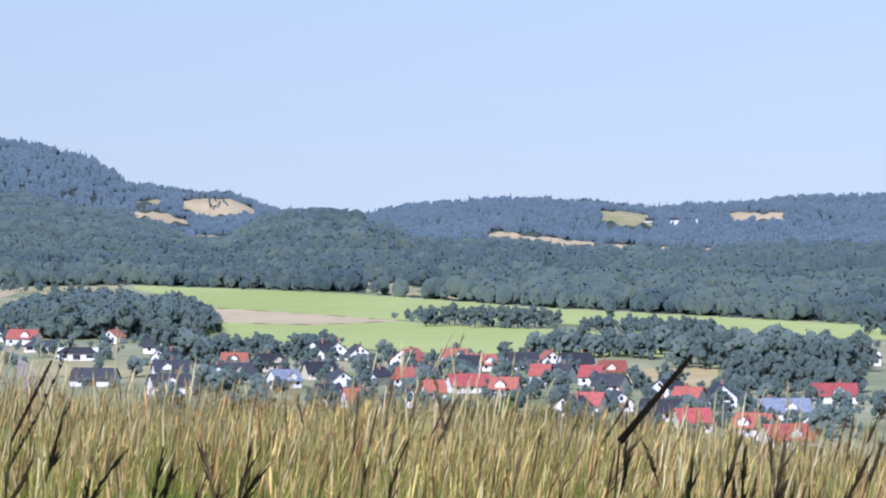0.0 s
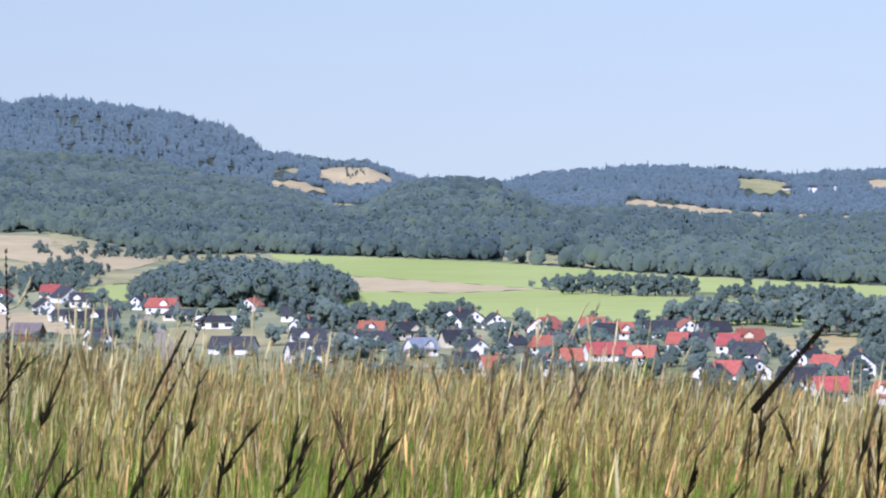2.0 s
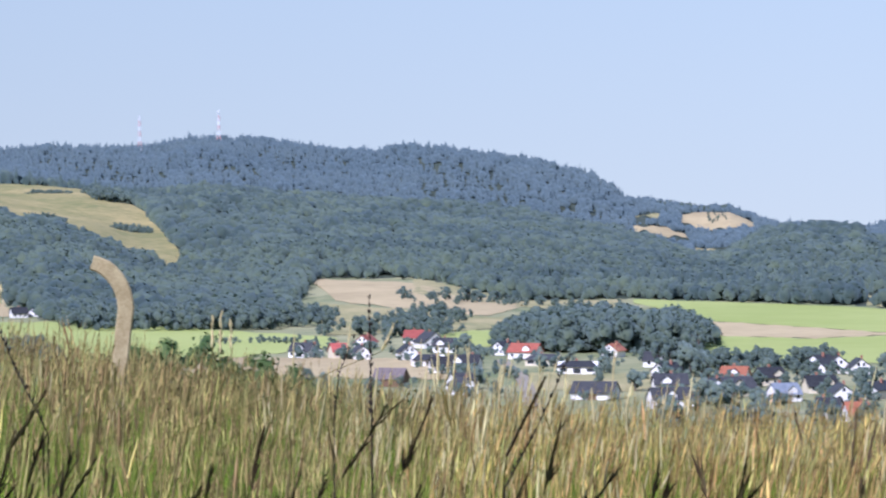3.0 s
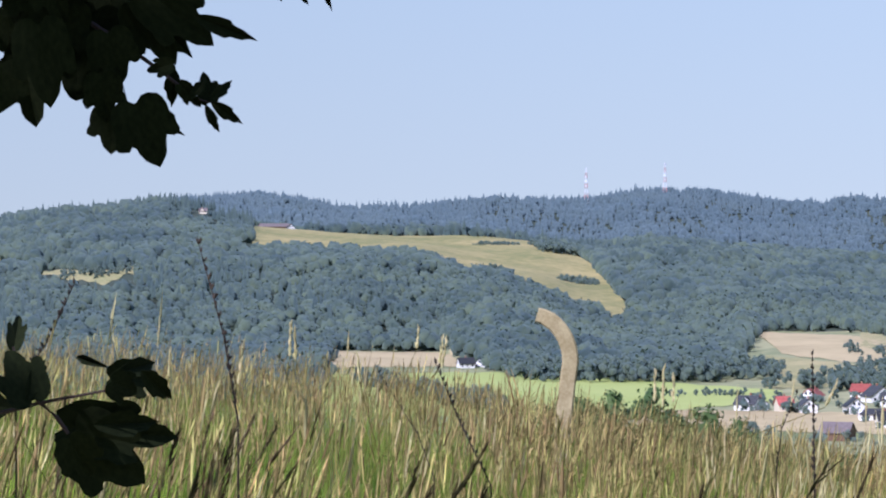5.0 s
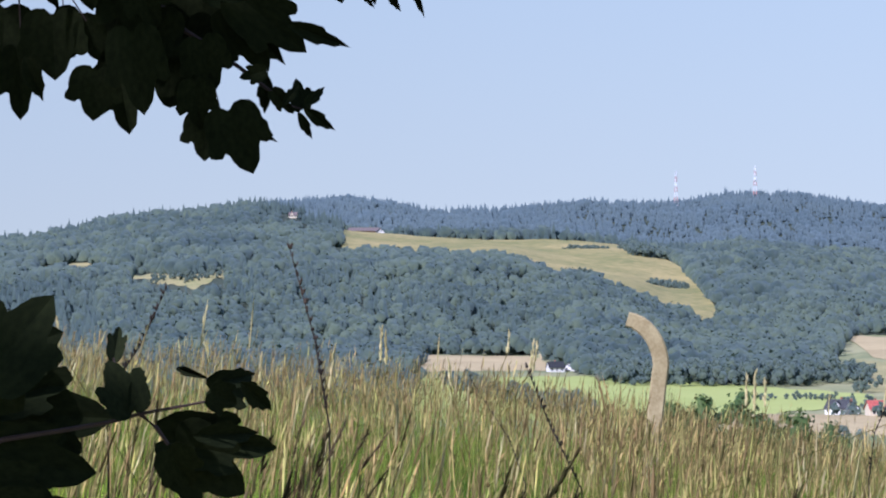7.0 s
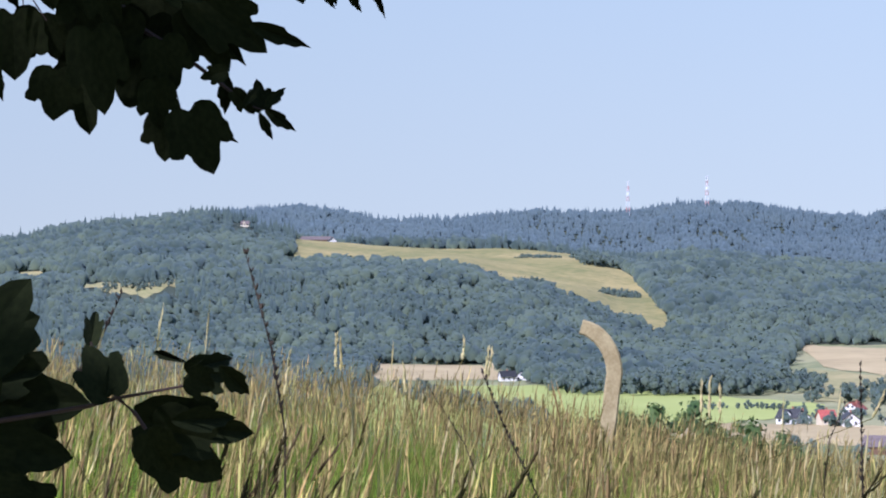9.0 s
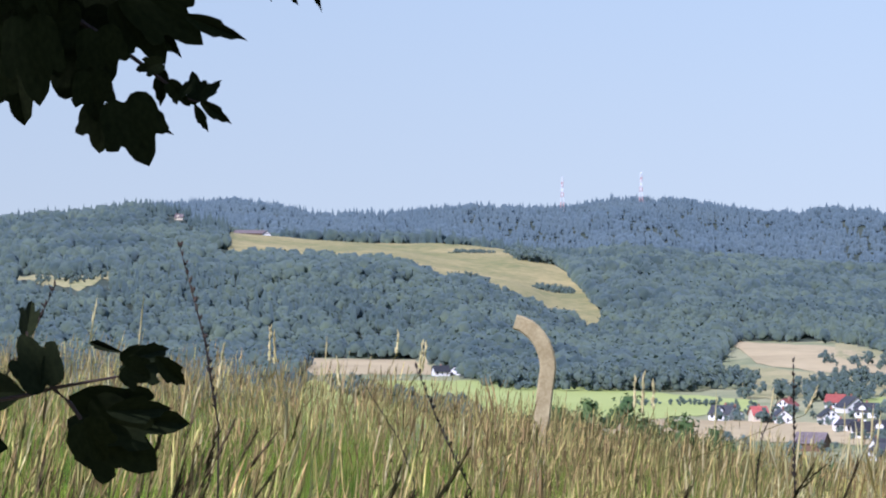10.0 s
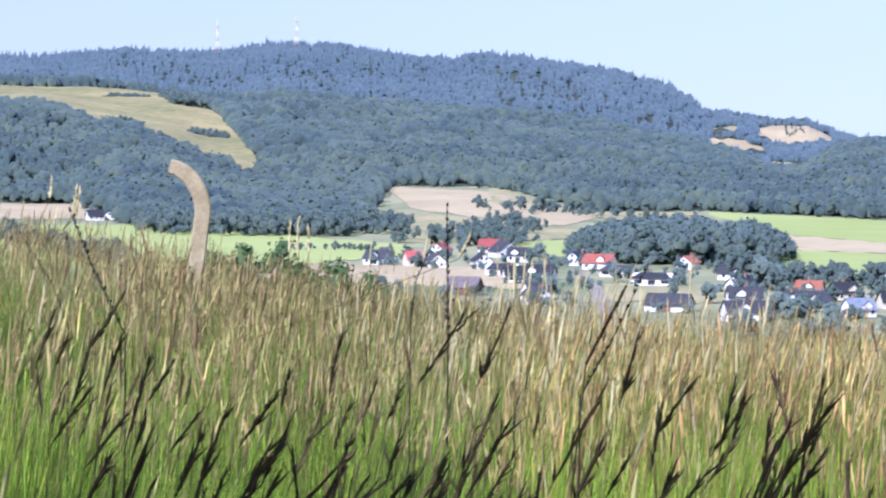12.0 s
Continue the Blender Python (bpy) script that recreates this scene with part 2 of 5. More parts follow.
def height(x, y):
    x, y = np.asarray(x, float), np.asarray(y, float)
    az, d = np.degrees(np.arctan2(x, y)), np.hypot(x, y)
    brow = at(BROW, az)
    mid_d = at(MID_DIST, az)
    mid = tops(MID_CREST, mid_d, az, at([(-21.2, 14), (-20.5, 2), (-15.6, 2), (-14.2, 14)], az))
    far = tops(FAR_CREST, 4600, az, 13.0)
    foot_d, foot = at(FOOT_DIST, az), at(FOOT_HIGH, az)
    w = np.clip((az + 12.2) / 1.2, 0, 1)
    front_d = np.maximum(at(FRONT_DIST, az) * (1 - w) + (foot_d * 0.45 + mid_d * 0.55) * w, foot_d + 80)
    front = tops(FRONT_CREST, front_d, az, 14.0) * (1 - w) + (foot * 0.42 + mid * 0.58) * w
    front = np.maximum(front, foot + 1)
    dip = np.minimum(mid, far) - 12
    dip = np.minimum(dip, far - 45)
    dip_d = np.maximum(mid_d + 350, 3750)
    zero = np.zeros_like(az)
    ds = [zero, zero + 5, zero + 20, zero + 45, zero + 120, zero + 640, zero + 1500, foot_d, front_d, mid_d, dip_d, zero + 4600, zero + 4980]
    zs = [zero, brow * 0.05, brow * 0.40, brow, brow - 9, zero + VALLEY, zero + VALLEY, foot, front, mid, dip, far, far - 30]
    z = np.zeros_like(d) + zs[-1]
    for i in range(len(ds) - 1):
        u = np.clip((d - ds[i]) / np.maximum(ds[i + 1] - ds[i], 1), 0, 1)
        s = u * u * (3 - 2 * u)
        mixed = 0.5 * (u + s) if i > 3 else u
        inside = (d >= ds[i]) & (d < ds[i + 1])
        z = np.where(inside, zs[i] + (zs[i + 1] - zs[i]) * mixed, z)
    roll = np.clip((d - 1900) / 800, 0, 1)
    z = z + roll * (2.0 * np.sin(x / 83 + 1.3) * np.cos(y / 67) + 1.2 * np.sin(x / 31 + y / 47))
    z = z + 0.06 * np.sin(x * 0.9) * np.cos(y * 0.7) * np.clip(d / 6, 0, 1)
    return z


def spot(az, d):
    a = radians(az)
    x, y = d * math.sin(a), d * math.cos(a)
    return Vector((x, y, float(height(x, y))))


def mesh_from(name, verts, faces, material, parent=None):
    me = bpy.data.meshes.new(name)
    me.from_pydata(verts, [], faces)
    me.update()
    me.materials.append(material)
    ob = new(name, me)
    if parent:
        ob.parent = parent
    return ob


def tri_mesh(name, verts, tris, materials, index=None, smooth=False, normals=None):
    """A mesh of triangles from arrays; normals, one for each vertex, shade loose leaves as one rounded crown."""
    me = bpy.data.meshes.new(name)
    me.vertices.add(len(verts))
    me.vertices.foreach_set("co", np.asarray(verts, np.float32).ravel())
    me.loops.add(len(tris) * 3)
    me.loops.foreach_set("vertex_index", np.asarray(tris, np.int32).ravel())
    me.polygons.add(len(tris))
    me.polygons.foreach_set("loop_start", np.arange(0, len(tris) * 3, 3, dtype=np.int32))
    for m in materials:
        me.materials.append(m)
    if index is not None:
        me.polygons.foreach_set("material_index", np.asarray(index, np.int32))
    me.polygons.foreach_set("use_smooth", np.full(len(tris), smooth or normals is not None))
    me.update(calc_edges=True)
    me.validate()
    if normals is not None:
        me.normals_split_custom_set_from_vertices(normals.tolist())
    return new(name, me)


def part(name, bm, material, parent, label=""):
    me = bpy.data.meshes.new(name)
    bmesh.ops.recalc_face_normals(bm, faces=bm.faces)
    bm.to_mesh(me)
    bm.free()
    me.materials.append(material)
    ob = new(name, me)
    ob.parent = parent
    return tagged(ob, label)


def empty(name, m):
    ob = new(name)
    ob.matrix_world = m
    return ob


def box(bm, x0, x1, y0, y1, z0, z1):
    v = [bm.verts.new((x, y, z)) for z in (z0, z1) for x, y in ((x0, y0), (x1, y0), (x1, y1), (x0, y1))]
    for f in ((3, 2, 1, 0), (4, 5, 6, 7), (0, 1, 5, 4), (1, 2, 6, 5), (2, 3, 7, 6), (3, 0, 4, 7)):
        bm.faces.new([v[i] for i in f])


# ---- ground ----
def build_ground():
    azs = np.concatenate([np.arange(-180, -34, 6.0), np.arange(-34, 16, 0.2), np.arange(16, 180, 6.0)])
    ds = np.concatenate([[0.4, 1, 2, 3], np.arange(4, 60, 2.0), np.arange(60, 640, 20), np.arange(640, 1500, 43), np.arange(1500, 4990, 22), [4990]])
    A, D = np.meshgrid(np.radians(azs), ds, indexing="ij")
    x, y = D * np.sin(A), D * np.cos(A)
    z = height(x, y)
    verts = np.stack([x, y, z], -1).reshape(-1, 3)
    na, nd = len(azs), len(ds)
    i, j = np.meshgrid(np.arange(na), np.arange(nd - 1), indexing="ij")
    a, b = i * nd + j, ((i + 1) % na) * nd + j
    tris = np.concatenate([np.stack([a, a + 1, b + 1], -1).reshape(-1, 3), np.stack([a, b + 1, b], -1).reshape(-1, 3)])
    hub = len(verts)
    verts = np.vstack([verts, [[0, 0, 0]]])
    k = np.arange(na)
    tris = np.vstack([tris, np.stack([k * nd, ((k + 1) % na) * nd, np.full(na, hub)], -1)])
    mid = verts[tris].mean(1)
    az, d = np.degrees(np.arctan2(mid[:, 0], mid[:, 1])), np.hypot(mid[:, 0], mid[:, 1])
    wooded = ((d > at(FOOT_DIST, az) + 10) | (d < 60)) & (np.abs(az + 9) < 25)
    ob = tri_mesh("ground", verts, tris, [M["ground"], M["litter"]], wooded.astype(int), smooth=True)
    tagged(ob, "rolling green and dry ground of a wide valley", "ground", kind="structure")


build_ground()

CLEAR = []     # field outlines: near and far edges, kept free of trees


def field(name, near, far, material, label, lift=0.12, steps=40, clear=0):
    """A strip of land between two edges, each a list of bearing and distance."""
    a0, a1 = max(near[0][0], far[0][0]), min(near[-1][0], far[-1][0])
    azs, us = np.linspace(a0, a1, steps), np.linspace(0, 1, 24)
    wig = 0.012 * np.sin(azs * 9) + 0.008 * np.sin(azs * 23)
    n, f = at(near, azs) * (1 + 0.4 * wig), at(far, azs) * (1 - 0.3 * wig)
    D = n[:, None] + (f - n)[:, None] * us[None]
    A = np.radians(azs)[:, None] + 0 * D
    x, y = D * np.sin(A), D * np.cos(A)
    z = height(x, y) + lift * (1 + D / 1500)
    verts = np.stack([x, y, z], -1).reshape(-1, 3)
    i, j = np.meshgrid(np.arange(len(azs) - 1), np.arange(len(us) - 1), indexing="ij")
    a = i * len(us) + j
    b = a + len(us)
    tris = np.concatenate([np.stack([a, a + 1, b + 1], -1).reshape(-1, 3), np.stack([a, b + 1, b], -1).reshape(-1, 3)])
    ob = tri_mesh(name, verts, tris, [M[material]], smooth=True)
    CLEAR.append((near, far, a0, a1, clear))
    return tagged(ob, label, "field", kind="structure")


field("field_1", [(-5.6, 2050), (-4.24, 1703), (-0.86, 1529), (2.2, 1488), (8, 1335), (12, 1300)], [(-5.6, 2140), (-4.65, 2080), (-1.5, 1935), (1.6, 1711), (8, 1480), (12, 1450)], "crop", "bright green crop field below the woods")
field("field_2", [(-5.6, 1520), (-2.3, 1470), (-0.86, 1515)], [(-5.6, 1900), (-4.24, 1700), (-0.86, 1527)], "stubble", "pale harvested stubble strip between green crops")
field("field_3", [(-4.4, 1300), (-1.9, 1240), (1.2, 1180), (4.2, 1190)], [(-4.4, 1505), (-2.3, 1467), (-0.86, 1512), (1.5, 1437), (2.4, 1425), (4.2, 1290)], "crop", "bright green crop field behind the village")
field("field_4", [(3.1, 1010), (5.0, 1000)], [(3.1, 1100), (5.0, 1112)], "ripe", "golden ripe field beside the village trees")
field("field_5", [(-19.4, 1240), (-13.6, 1262), (-11.0, 1400)], [(-19.4, 1730), (-16.3, 1755), (-13.5, 1625), (-11.0, 1500)], "crop", "green crop field at the foot of the wooded hill")
field("field_6", [(-13.7, 1165), (-11.5, 1140), (-8.9, 1120)], [(-13.7, 1300), (-10.2, 1290), (-8.9, 1240)], "stubble", "pale dry field beside the farm houses")
field("field_7", [(-9.1, 1390), (-8.0, 1390)], [(-9.1, 1540), (-8.0, 1590)], "crop", "small green meadow beside the dark copse")
field("field_8", [(-7.5, 1050), (-5.3, 1050)], [(-7.5, 1165), (-5.3, 1150)], "fallow", "dry yellow fallow plot between houses")
field("field_9", [(-11.4, 2280), (-11.0, 1950), (-9.7, 1830), (-8.2, 1760), (-7.6, 1960)], [(-11.4, 2430), (-9.9, 2330), (-8.2, 2060), (-7.6, 1980)], "stubble", "tan stubble field on a gentle rise")
field("field_10", [(-9.6, 2050), (-8.0, 1950), (-6.2, 1880), (-5.8, 1900)], [(-9.6, 2390), (-7.7, 2090), (-5.8, 2130)], "fallow", "rough dry meadow with scrub under the woods")
field("field_11", [(-19.2, 1840), (-16.9, 1860)], [(-19.2, 2200), (-16.9, 2180)], "stubble", "tan stubble field under the forest")
field("field_12", [(-20.6, 3020), (-19.5, 3000), (-17.5, 2860), (-15.4, 2700), (-14.7, 2600), (-13.75, 2540)], [(-20.6, 3500), (-15.6, 3490), (-15.0, 3330), (-14.4, 3160), (-13.75, 2700)], "ski", "dry yellow-green ski meadow on the hill", lift=0.6)
field("field_13", [(0.83, 3990), (2.8, 3800)], [(0.83, 4110), (2.8, 3960)], "stubble", "pale tan field on the far slope", clear=100)
field("field_14", [(2.9, 3850), (4.9, 3830)], [(2.9, 3985), (4.9, 3925)], "stubble", "narrow pale field along the far woods", clear=260)
field("field_15", [(2.85, 4300), (3.8, 4290)], [(2.85, 4440), (3.8, 4480)], "fallow", "dry meadow round the far white buildings", clear=110)
field("field_16", [(5.2, 4290), (6.2, 4290)], [(5.2, 4450), (6.2, 4370)], "stubble", "tan field high on the far hill", clear=60)
field("field_17", [(-4.75, 4330), (-4.0, 4250), (-3.4, 4330)], [(-4.75, 4430), (-4.3, 4560), (-3.4, 4500)], "stubble", "tan field on the bare knoll", clear=50)
field("field_18", [(-4.5, 3880), (-3.75, 3880)], [(-4.5, 4000), (-3.75, 3980)], "fallow", "small dry clearing between woods", clear=160)
field("field_19", [(-5.6, 4110), (-4.6, 4110)], [(-5.6, 4190), (-4.6, 4180)], "stubble", "pale strip below the bare knoll", clear=130)
field("field_20", [(-5.6, 4330), (-5.1, 4330)], [(-5.6, 4350), (-5.1, 4440)], "fallow", "dry grass slope beside the wooded hill", clear=110)
field("field_21", [(-24.5, 2790), (-24.0, 2700), (-23.4, 2640), (-22.7, 2690)], [(-24.5, 2850), (-24.0, 2840), (-23.4, 2720), (-22.7, 2770)], "fallow", "dry clearing on the wooded hillside", clear=100)
field("field_22", [(-22.5, 2790), (-21.6, 2880), (-20.8, 2960)], [(-22.5, 2825), (-21.6, 2935), (-20.8, 3005)], "fallow", "narrow bare strip on the wooded hillside", clear=70)
field("field_25", [(-26.1, 2950), (-25.3, 2945), (-24.6, 2900)], [(-26.1, 3010), (-25.3, 3030), (-24.6, 2930)], "fallow", "dry grassy ledge on the wooded hillside", clear=105)
field("field_23", [(-1.4, 1960), (0.3, 1830)], [(-1.4, 2080), (0.3, 1960)], "fallow", "scrubby meadow at the edge of the woods", clear=0)
field("field_24", [(-11.3, 1520), (-9.0, 1560), (-7.8, 1610)], [(-11.3, 1930), (-9.7, 1815), (-8.2, 1745), (-7.8, 1760)], "fallow", "dry grassland between the stubble and the green meadow", clear=0)


# clearings round the hill cabin and the long barn above the ski meadow
CLEAR.append(([(-22, 3340), (-21, 3340)], [(-22, 3425), (-21, 3425)], -21.75, -21.3, 60))
CLEAR.append(([(-21, 3490), (-19, 3490)], [(-21, 3560), (-19, 3560)], -20.7, -19.6, 10))


# ---- far woods ----
ICO_V = np.array([(x, y, z) for a, b in [(1, 1.618)] for x, y, z in
                  ((-a, b, 0), (a, b, 0), (-a, -b, 0), (a, -b, 0), (0, -a, b), (0, a, b), (0, -a, -b), (0, a, -b), (b, 0, -a), (b, 0, a), (-b, 0, -a), (-b, 0, a))]) / 1.902
ICO_F = np.array([(0, 11, 5), (0, 5, 1), (0, 1, 7), (0, 7, 10), (0, 10, 11), (1, 5, 9), (5, 11, 4), (11, 10, 2), (10, 7, 6), (7, 1, 8),
                  (3, 9, 4), (3, 4, 2), (3, 2, 6), (3, 6, 8), (3, 8, 9), (4, 9, 5), (2, 4, 11), (6, 2, 10), (8, 6, 7), (9, 8, 1)])


def clumps(rng, centres, radii, squash=0.85, rough=0.28):
    """Many ragged leaf clumps: verts and triangles."""
    n = len(centres)
    turn = rng.uniform(0, 6.283, n)
    c, s = np.cos(turn)[:, None], np.sin(turn)[:, None]
    v = ICO_V[None] * (1 + rng.uniform(-rough, rough, (n, 12, 1)))
    x, y, z = v[..., 0], v[..., 1], v[..., 2]
    v = np.stack([x * c - y * s, x * s + y * c, z * squash], -1) * np.asarray(radii)[:, None, None] + np.asarray(centres)[:, None, :]
    f = ICO_F[None] + (np.arange(n) * 12)[:, None, None]
    return v.reshape(-1, 3), f.reshape(-1, 3)


def leafage(rng, centres, radii, k, size, core=0.8, inner=0.72):
    """Rounded masses of loose leaf sprays: k facets over each ellipsoid, turned roughly outward, round a ragged core. Verts, triangles, normals."""
    n = len(centres)
    centres, radii, size = np.asarray(centres), np.asarray(radii), np.asarray(size)
    u = rng.normal(0, 1, (n, k, 3))
    u /= np.linalg.norm(u, axis=2)[..., None]
    u[..., 2] = np.where(u[..., 2] < -0.45, -u[..., 2], u[..., 2])
    p = centres[:, None] + u * radii[:, None] * rng.uniform(inner, 1.12, (n, k, 1))
    nrm = u + rng.normal(0, 0.4, (n, k, 3))
    nrm /= np.linalg.norm(nrm, axis=2)[..., None]
    a = np.cross(nrm, rng.normal(0, 1, (n, k, 3)))
    a /= np.linalg.norm(a, axis=2)[..., None] + 1e-9
    b = np.cross(nrm, a)
    s = size[:, None, None] * rng.uniform(0.55, 1.3, (n, k, 1))
    v = np.stack([p + a * s, p - a * s * 0.5 + b * s * 0.8, p - a * s * 0.5 - b * s * 0.8], 2).reshape(-1, 3)
    f = np.arange(len(v)).reshape(-1, 3)
    soft = u * 0.62 + np.array([0, 0, 0.55]) + rng.normal(0, 0.10, (n, k, 3))
    r = radii.mean(1) * core
    cv, cf = clumps(rng, centres, r, 1.05, 0.3)
    cn = (cv.reshape(n, 12, 3) - centres[:, None]) / r[:, None, None] * 0.62 + np.array([0, 0, 0.55])
    nn = np.vstack([np.repeat(soft.reshape(-1, 3), 3, 0), cn.reshape(-1, 3)])
    nn /= np.linalg.norm(nn, axis=1)[:, None] + 1e-9
    return np.vstack([v, cv]), np.vstack([f, cf + len(v)]), nn


def spires(rng, bases, heights, widths):
    """Spruces: two stacked, ragged seven-sided cones each."""
    n, k = len(bases), 7
    vs, fs, ns, off = [], [], [], 0
    for lo, hi, w in ((0.10, 0.70, 1.0), (0.42, 1.0, 0.62)):
        ang = np.linspace(0, 2 * np.pi, k, endpoint=False)[None] + rng.uniform(0, 6, (n, 1))
        r = (widths * w)[:, None] * rng.uniform(0.7, 1.2, (n, k))
        ring = np.stack([bases[:, None, 0] + r * np.cos(ang), bases[:, None, 1] + r * np.sin(ang), bases[:, None, 2] + heights[:, None] * (lo + rng.uniform(-0.05, 0.05, (n, k)))], -1)
        tip = np.stack([bases[:, 0], bases[:, 1], bases[:, 2] + heights * hi], -1)[:, None]
        vs.append(np.concatenate([ring, tip], 1).reshape(-1, 3))
        out = np.stack([np.cos(ang) * 0.5, np.sin(ang) * 0.5, 0 * ang + 0.6], -1)
        ns.append(np.concatenate([out, np.tile([0, 0, 0.8], (n, 1, 1))], 1).reshape(-1, 3))
        i = np.arange(k)
        f = np.stack([i, (i + 1) % k, np.full(k, k)], -1)[None] + (np.arange(n) * (k + 1))[:, None, None] + off
        fs.append(f.reshape(-1, 3))
        off += n * (k + 1)
    nn = np.vstack(ns)
    return np.vstack(vs), np.vstack(fs), nn / np.linalg.norm(nn, axis=1)[:, None]


def open_land(az, d, margin=0):
    hit = np.zeros(len(az), bool)
    for near, far, a0, a1, clear in CLEAR:
        hit |= (az > a0) & (az < a1) & (d > at(near, az) - clear - margin) & (d < at(far, az) + margin)
    return hit


def seen_from_meadow(az, d, z):
    """Leaves out trees that stand behind the hills, out of sight of the meadow."""
    azs, ds = np.arange(-34, 16, 0.25), np.arange(700, 4700, 25.0)
    A, D = np.meshgrid(np.radians(azs), ds, indexing="ij")
    el = (height(D * np.sin(A), D * np.cos(A)) + 5 - EYE) / D
    run = np.maximum.accumulate(el, 1)
    i = np.clip(((az + 34) / 0.25).astype(int), 0, len(azs) - 1)
    j = np.clip(((d - 700) / 25).astype(int) - 1, 0, len(ds) - 1)
    return (z + 16 - EYE) / d > run[i, j]


def woods():
    rng = np.random.default_rng(11)
    n = 76000
    az = rng.uniform(-31, 12, n)
    d = np.sqrt(rng.uniform(1330.0 ** 2, 4640.0 ** 2, n))
    foot = np.where(az < -19.3 + 0.1 * np.sin(d / 60), 1330, at(FOOT_DIST, az))     # west of the fields the woods reach far down
    x, y = d * np.sin(np.radians(az)), d * np.cos(np.radians(az))
    z = height(x, y)
    keep = (d > foot + rng.uniform(-25, 15, n)) & ~open_land(az, d, 4) & seen_from_meadow(az, d, z)
    # glades on the hillsides
    glade = np.sin(x / 140 + 2) * np.cos(y / 170 + 1) + 0.6 * np.sin(x / 57 - y / 91)
    keep &= ~((glade > 0.98) & (d > 2450) & (az < -20.5))
    az, d, x, y, z = az[keep], d[keep], x[keep], y[keep], z[keep]
    n = len(az)
    stand = np.sin(x / 210 + 0.7) + np.sin(y / 160) + 0.7 * np.sin((x + y) / 75) + rng.normal(0, 0.5, n)
    fir = stand > 1.5
    fir |= (d > 3900) & (az < -5.6) & (rng.uniform(0, 1, n) < 0.55)
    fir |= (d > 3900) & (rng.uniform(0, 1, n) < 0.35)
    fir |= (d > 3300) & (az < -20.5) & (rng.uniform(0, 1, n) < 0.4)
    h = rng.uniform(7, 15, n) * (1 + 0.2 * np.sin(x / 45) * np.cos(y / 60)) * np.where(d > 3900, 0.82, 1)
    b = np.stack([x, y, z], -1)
    for name, pick, material, label in (("spruce_forest", fir & (d < 3850), "spruce", "dark green spruce stands on the wooded hills"), ("ridge_forest", fir & (d >= 3850), "ridge_haze", "spruce forest on the farthest ridge, its green tinted blue for haze")):
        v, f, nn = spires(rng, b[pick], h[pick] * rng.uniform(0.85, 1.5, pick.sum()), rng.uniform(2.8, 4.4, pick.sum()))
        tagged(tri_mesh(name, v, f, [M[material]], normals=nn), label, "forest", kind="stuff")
    lb, lh, ld = b[~fir], h[~fir] * 1.08, d[~fir]
    for name, near, far, lumps, k, material, label in (("leaf_forest", 0, 2700, ((0, 0.58, 0.34), (0.25, 0.42, 0.33), (0.25, 0.36, 0.36)), 8, "leafwood", "dense green leaf woods at the foot of the hills"),
                                                       ("leaf_forest", 2700, 3850, ((0.06, 0.44, 0.54),), 7, "leafwood", "dense green leaf woods covering the hillsides"),
                                                       ("ridge_leaf_forest", 3850, 9000, ((0.05, 0.42, 0.54),), 6, "ridge_haze", "mixed woods on the farthest hills, tinted blue for haze")):
        pick = (ld >= near) & (ld < far)
        m, hh = int(pick.sum()), lh[pick]
        vs, fs, ns, off = [], [], [], 0
        for spread, up, size in lumps:
            turn = rng.uniform(0, 6.283, m)
            c = lb[pick] + np.stack([np.cos(turn) * hh * spread, np.sin(turn) * hh * spread, hh * (up + rng.uniform(-0.06, 0.06, m))], -1)
            rad = hh[:, None] * size * rng.uniform(0.78, 1.2, (m, 3)) * np.array([1, 1, 0.95])
            v, f, nn = leafage(rng, c, rad, k, hh * 0.085, 0.96, 0.9)
            vs.append(v)
            fs.append(f + off)
            ns.append(nn)
            off += len(v)
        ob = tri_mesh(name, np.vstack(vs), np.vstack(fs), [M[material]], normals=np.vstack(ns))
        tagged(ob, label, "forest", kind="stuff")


woods()


# ---- village trees ----
def garden_tree(seed, tall, wide, material, n=24, name="tree"):
    """A tree with a tapered trunk, limbs and a ragged crown of leaf clumps, standing at the origin."""
    rng = np.random.default_rng(seed)
    t = empty(name, Matrix())
    bm = bmesh.new()
    bmesh.ops.create_cone(bm, segments=7, radius1=0.03 * tall, radius2=0.012 * tall, depth=tall * 0.6, matrix=Matrix.Translation((0, 0, tall * 0.3 - 0.2)), cap_ends=True)
    for i in range(5):
        a = i * 1.26 + rng.uniform(0, 1)
        m = Matrix.Translation((0, 0, tall * (0.3 + 0.05 * i))) @ Matrix.Rotation(a, 4, "Z") @ Matrix.Rotation(0.8, 4, "Y") @ Matrix.Translation((0, 0, tall * 0.13))
        bmesh.ops.create_cone(bm, segments=5, radius1=0.011 * tall, radius2=0.004 * tall, depth=tall * 0.28, matrix=m, cap_ends=False)
    part("trunk", bm, M["bark"], t)
    u = rng.normal(0, 1, (n, 3))
    u /= np.linalg.norm(u, axis=1)[:, None]
    r = rng.uniform(0.45, 1.0, n)[:, None]
    c = u * r * np.array([wide / 2, wide / 2, tall * 0.42]) + np.array([0, 0, tall * 0.49])
    c[:, :2] *= (1 + 0.25 * rng.normal(0, 1, (n, 1)))
    rad = rng.uniform(0.13, 0.24, n)[:, None] * wide * np.array([1, 1, 0.85])
    v, f, nn = leafage(rng, c, rad, 20, np.full(n, 0.055 * wide), 0.86, 0.82)
    ob = tri_mesh("crown", v, f, [M[material]], normals=nn)
    ob.parent = t
    return t


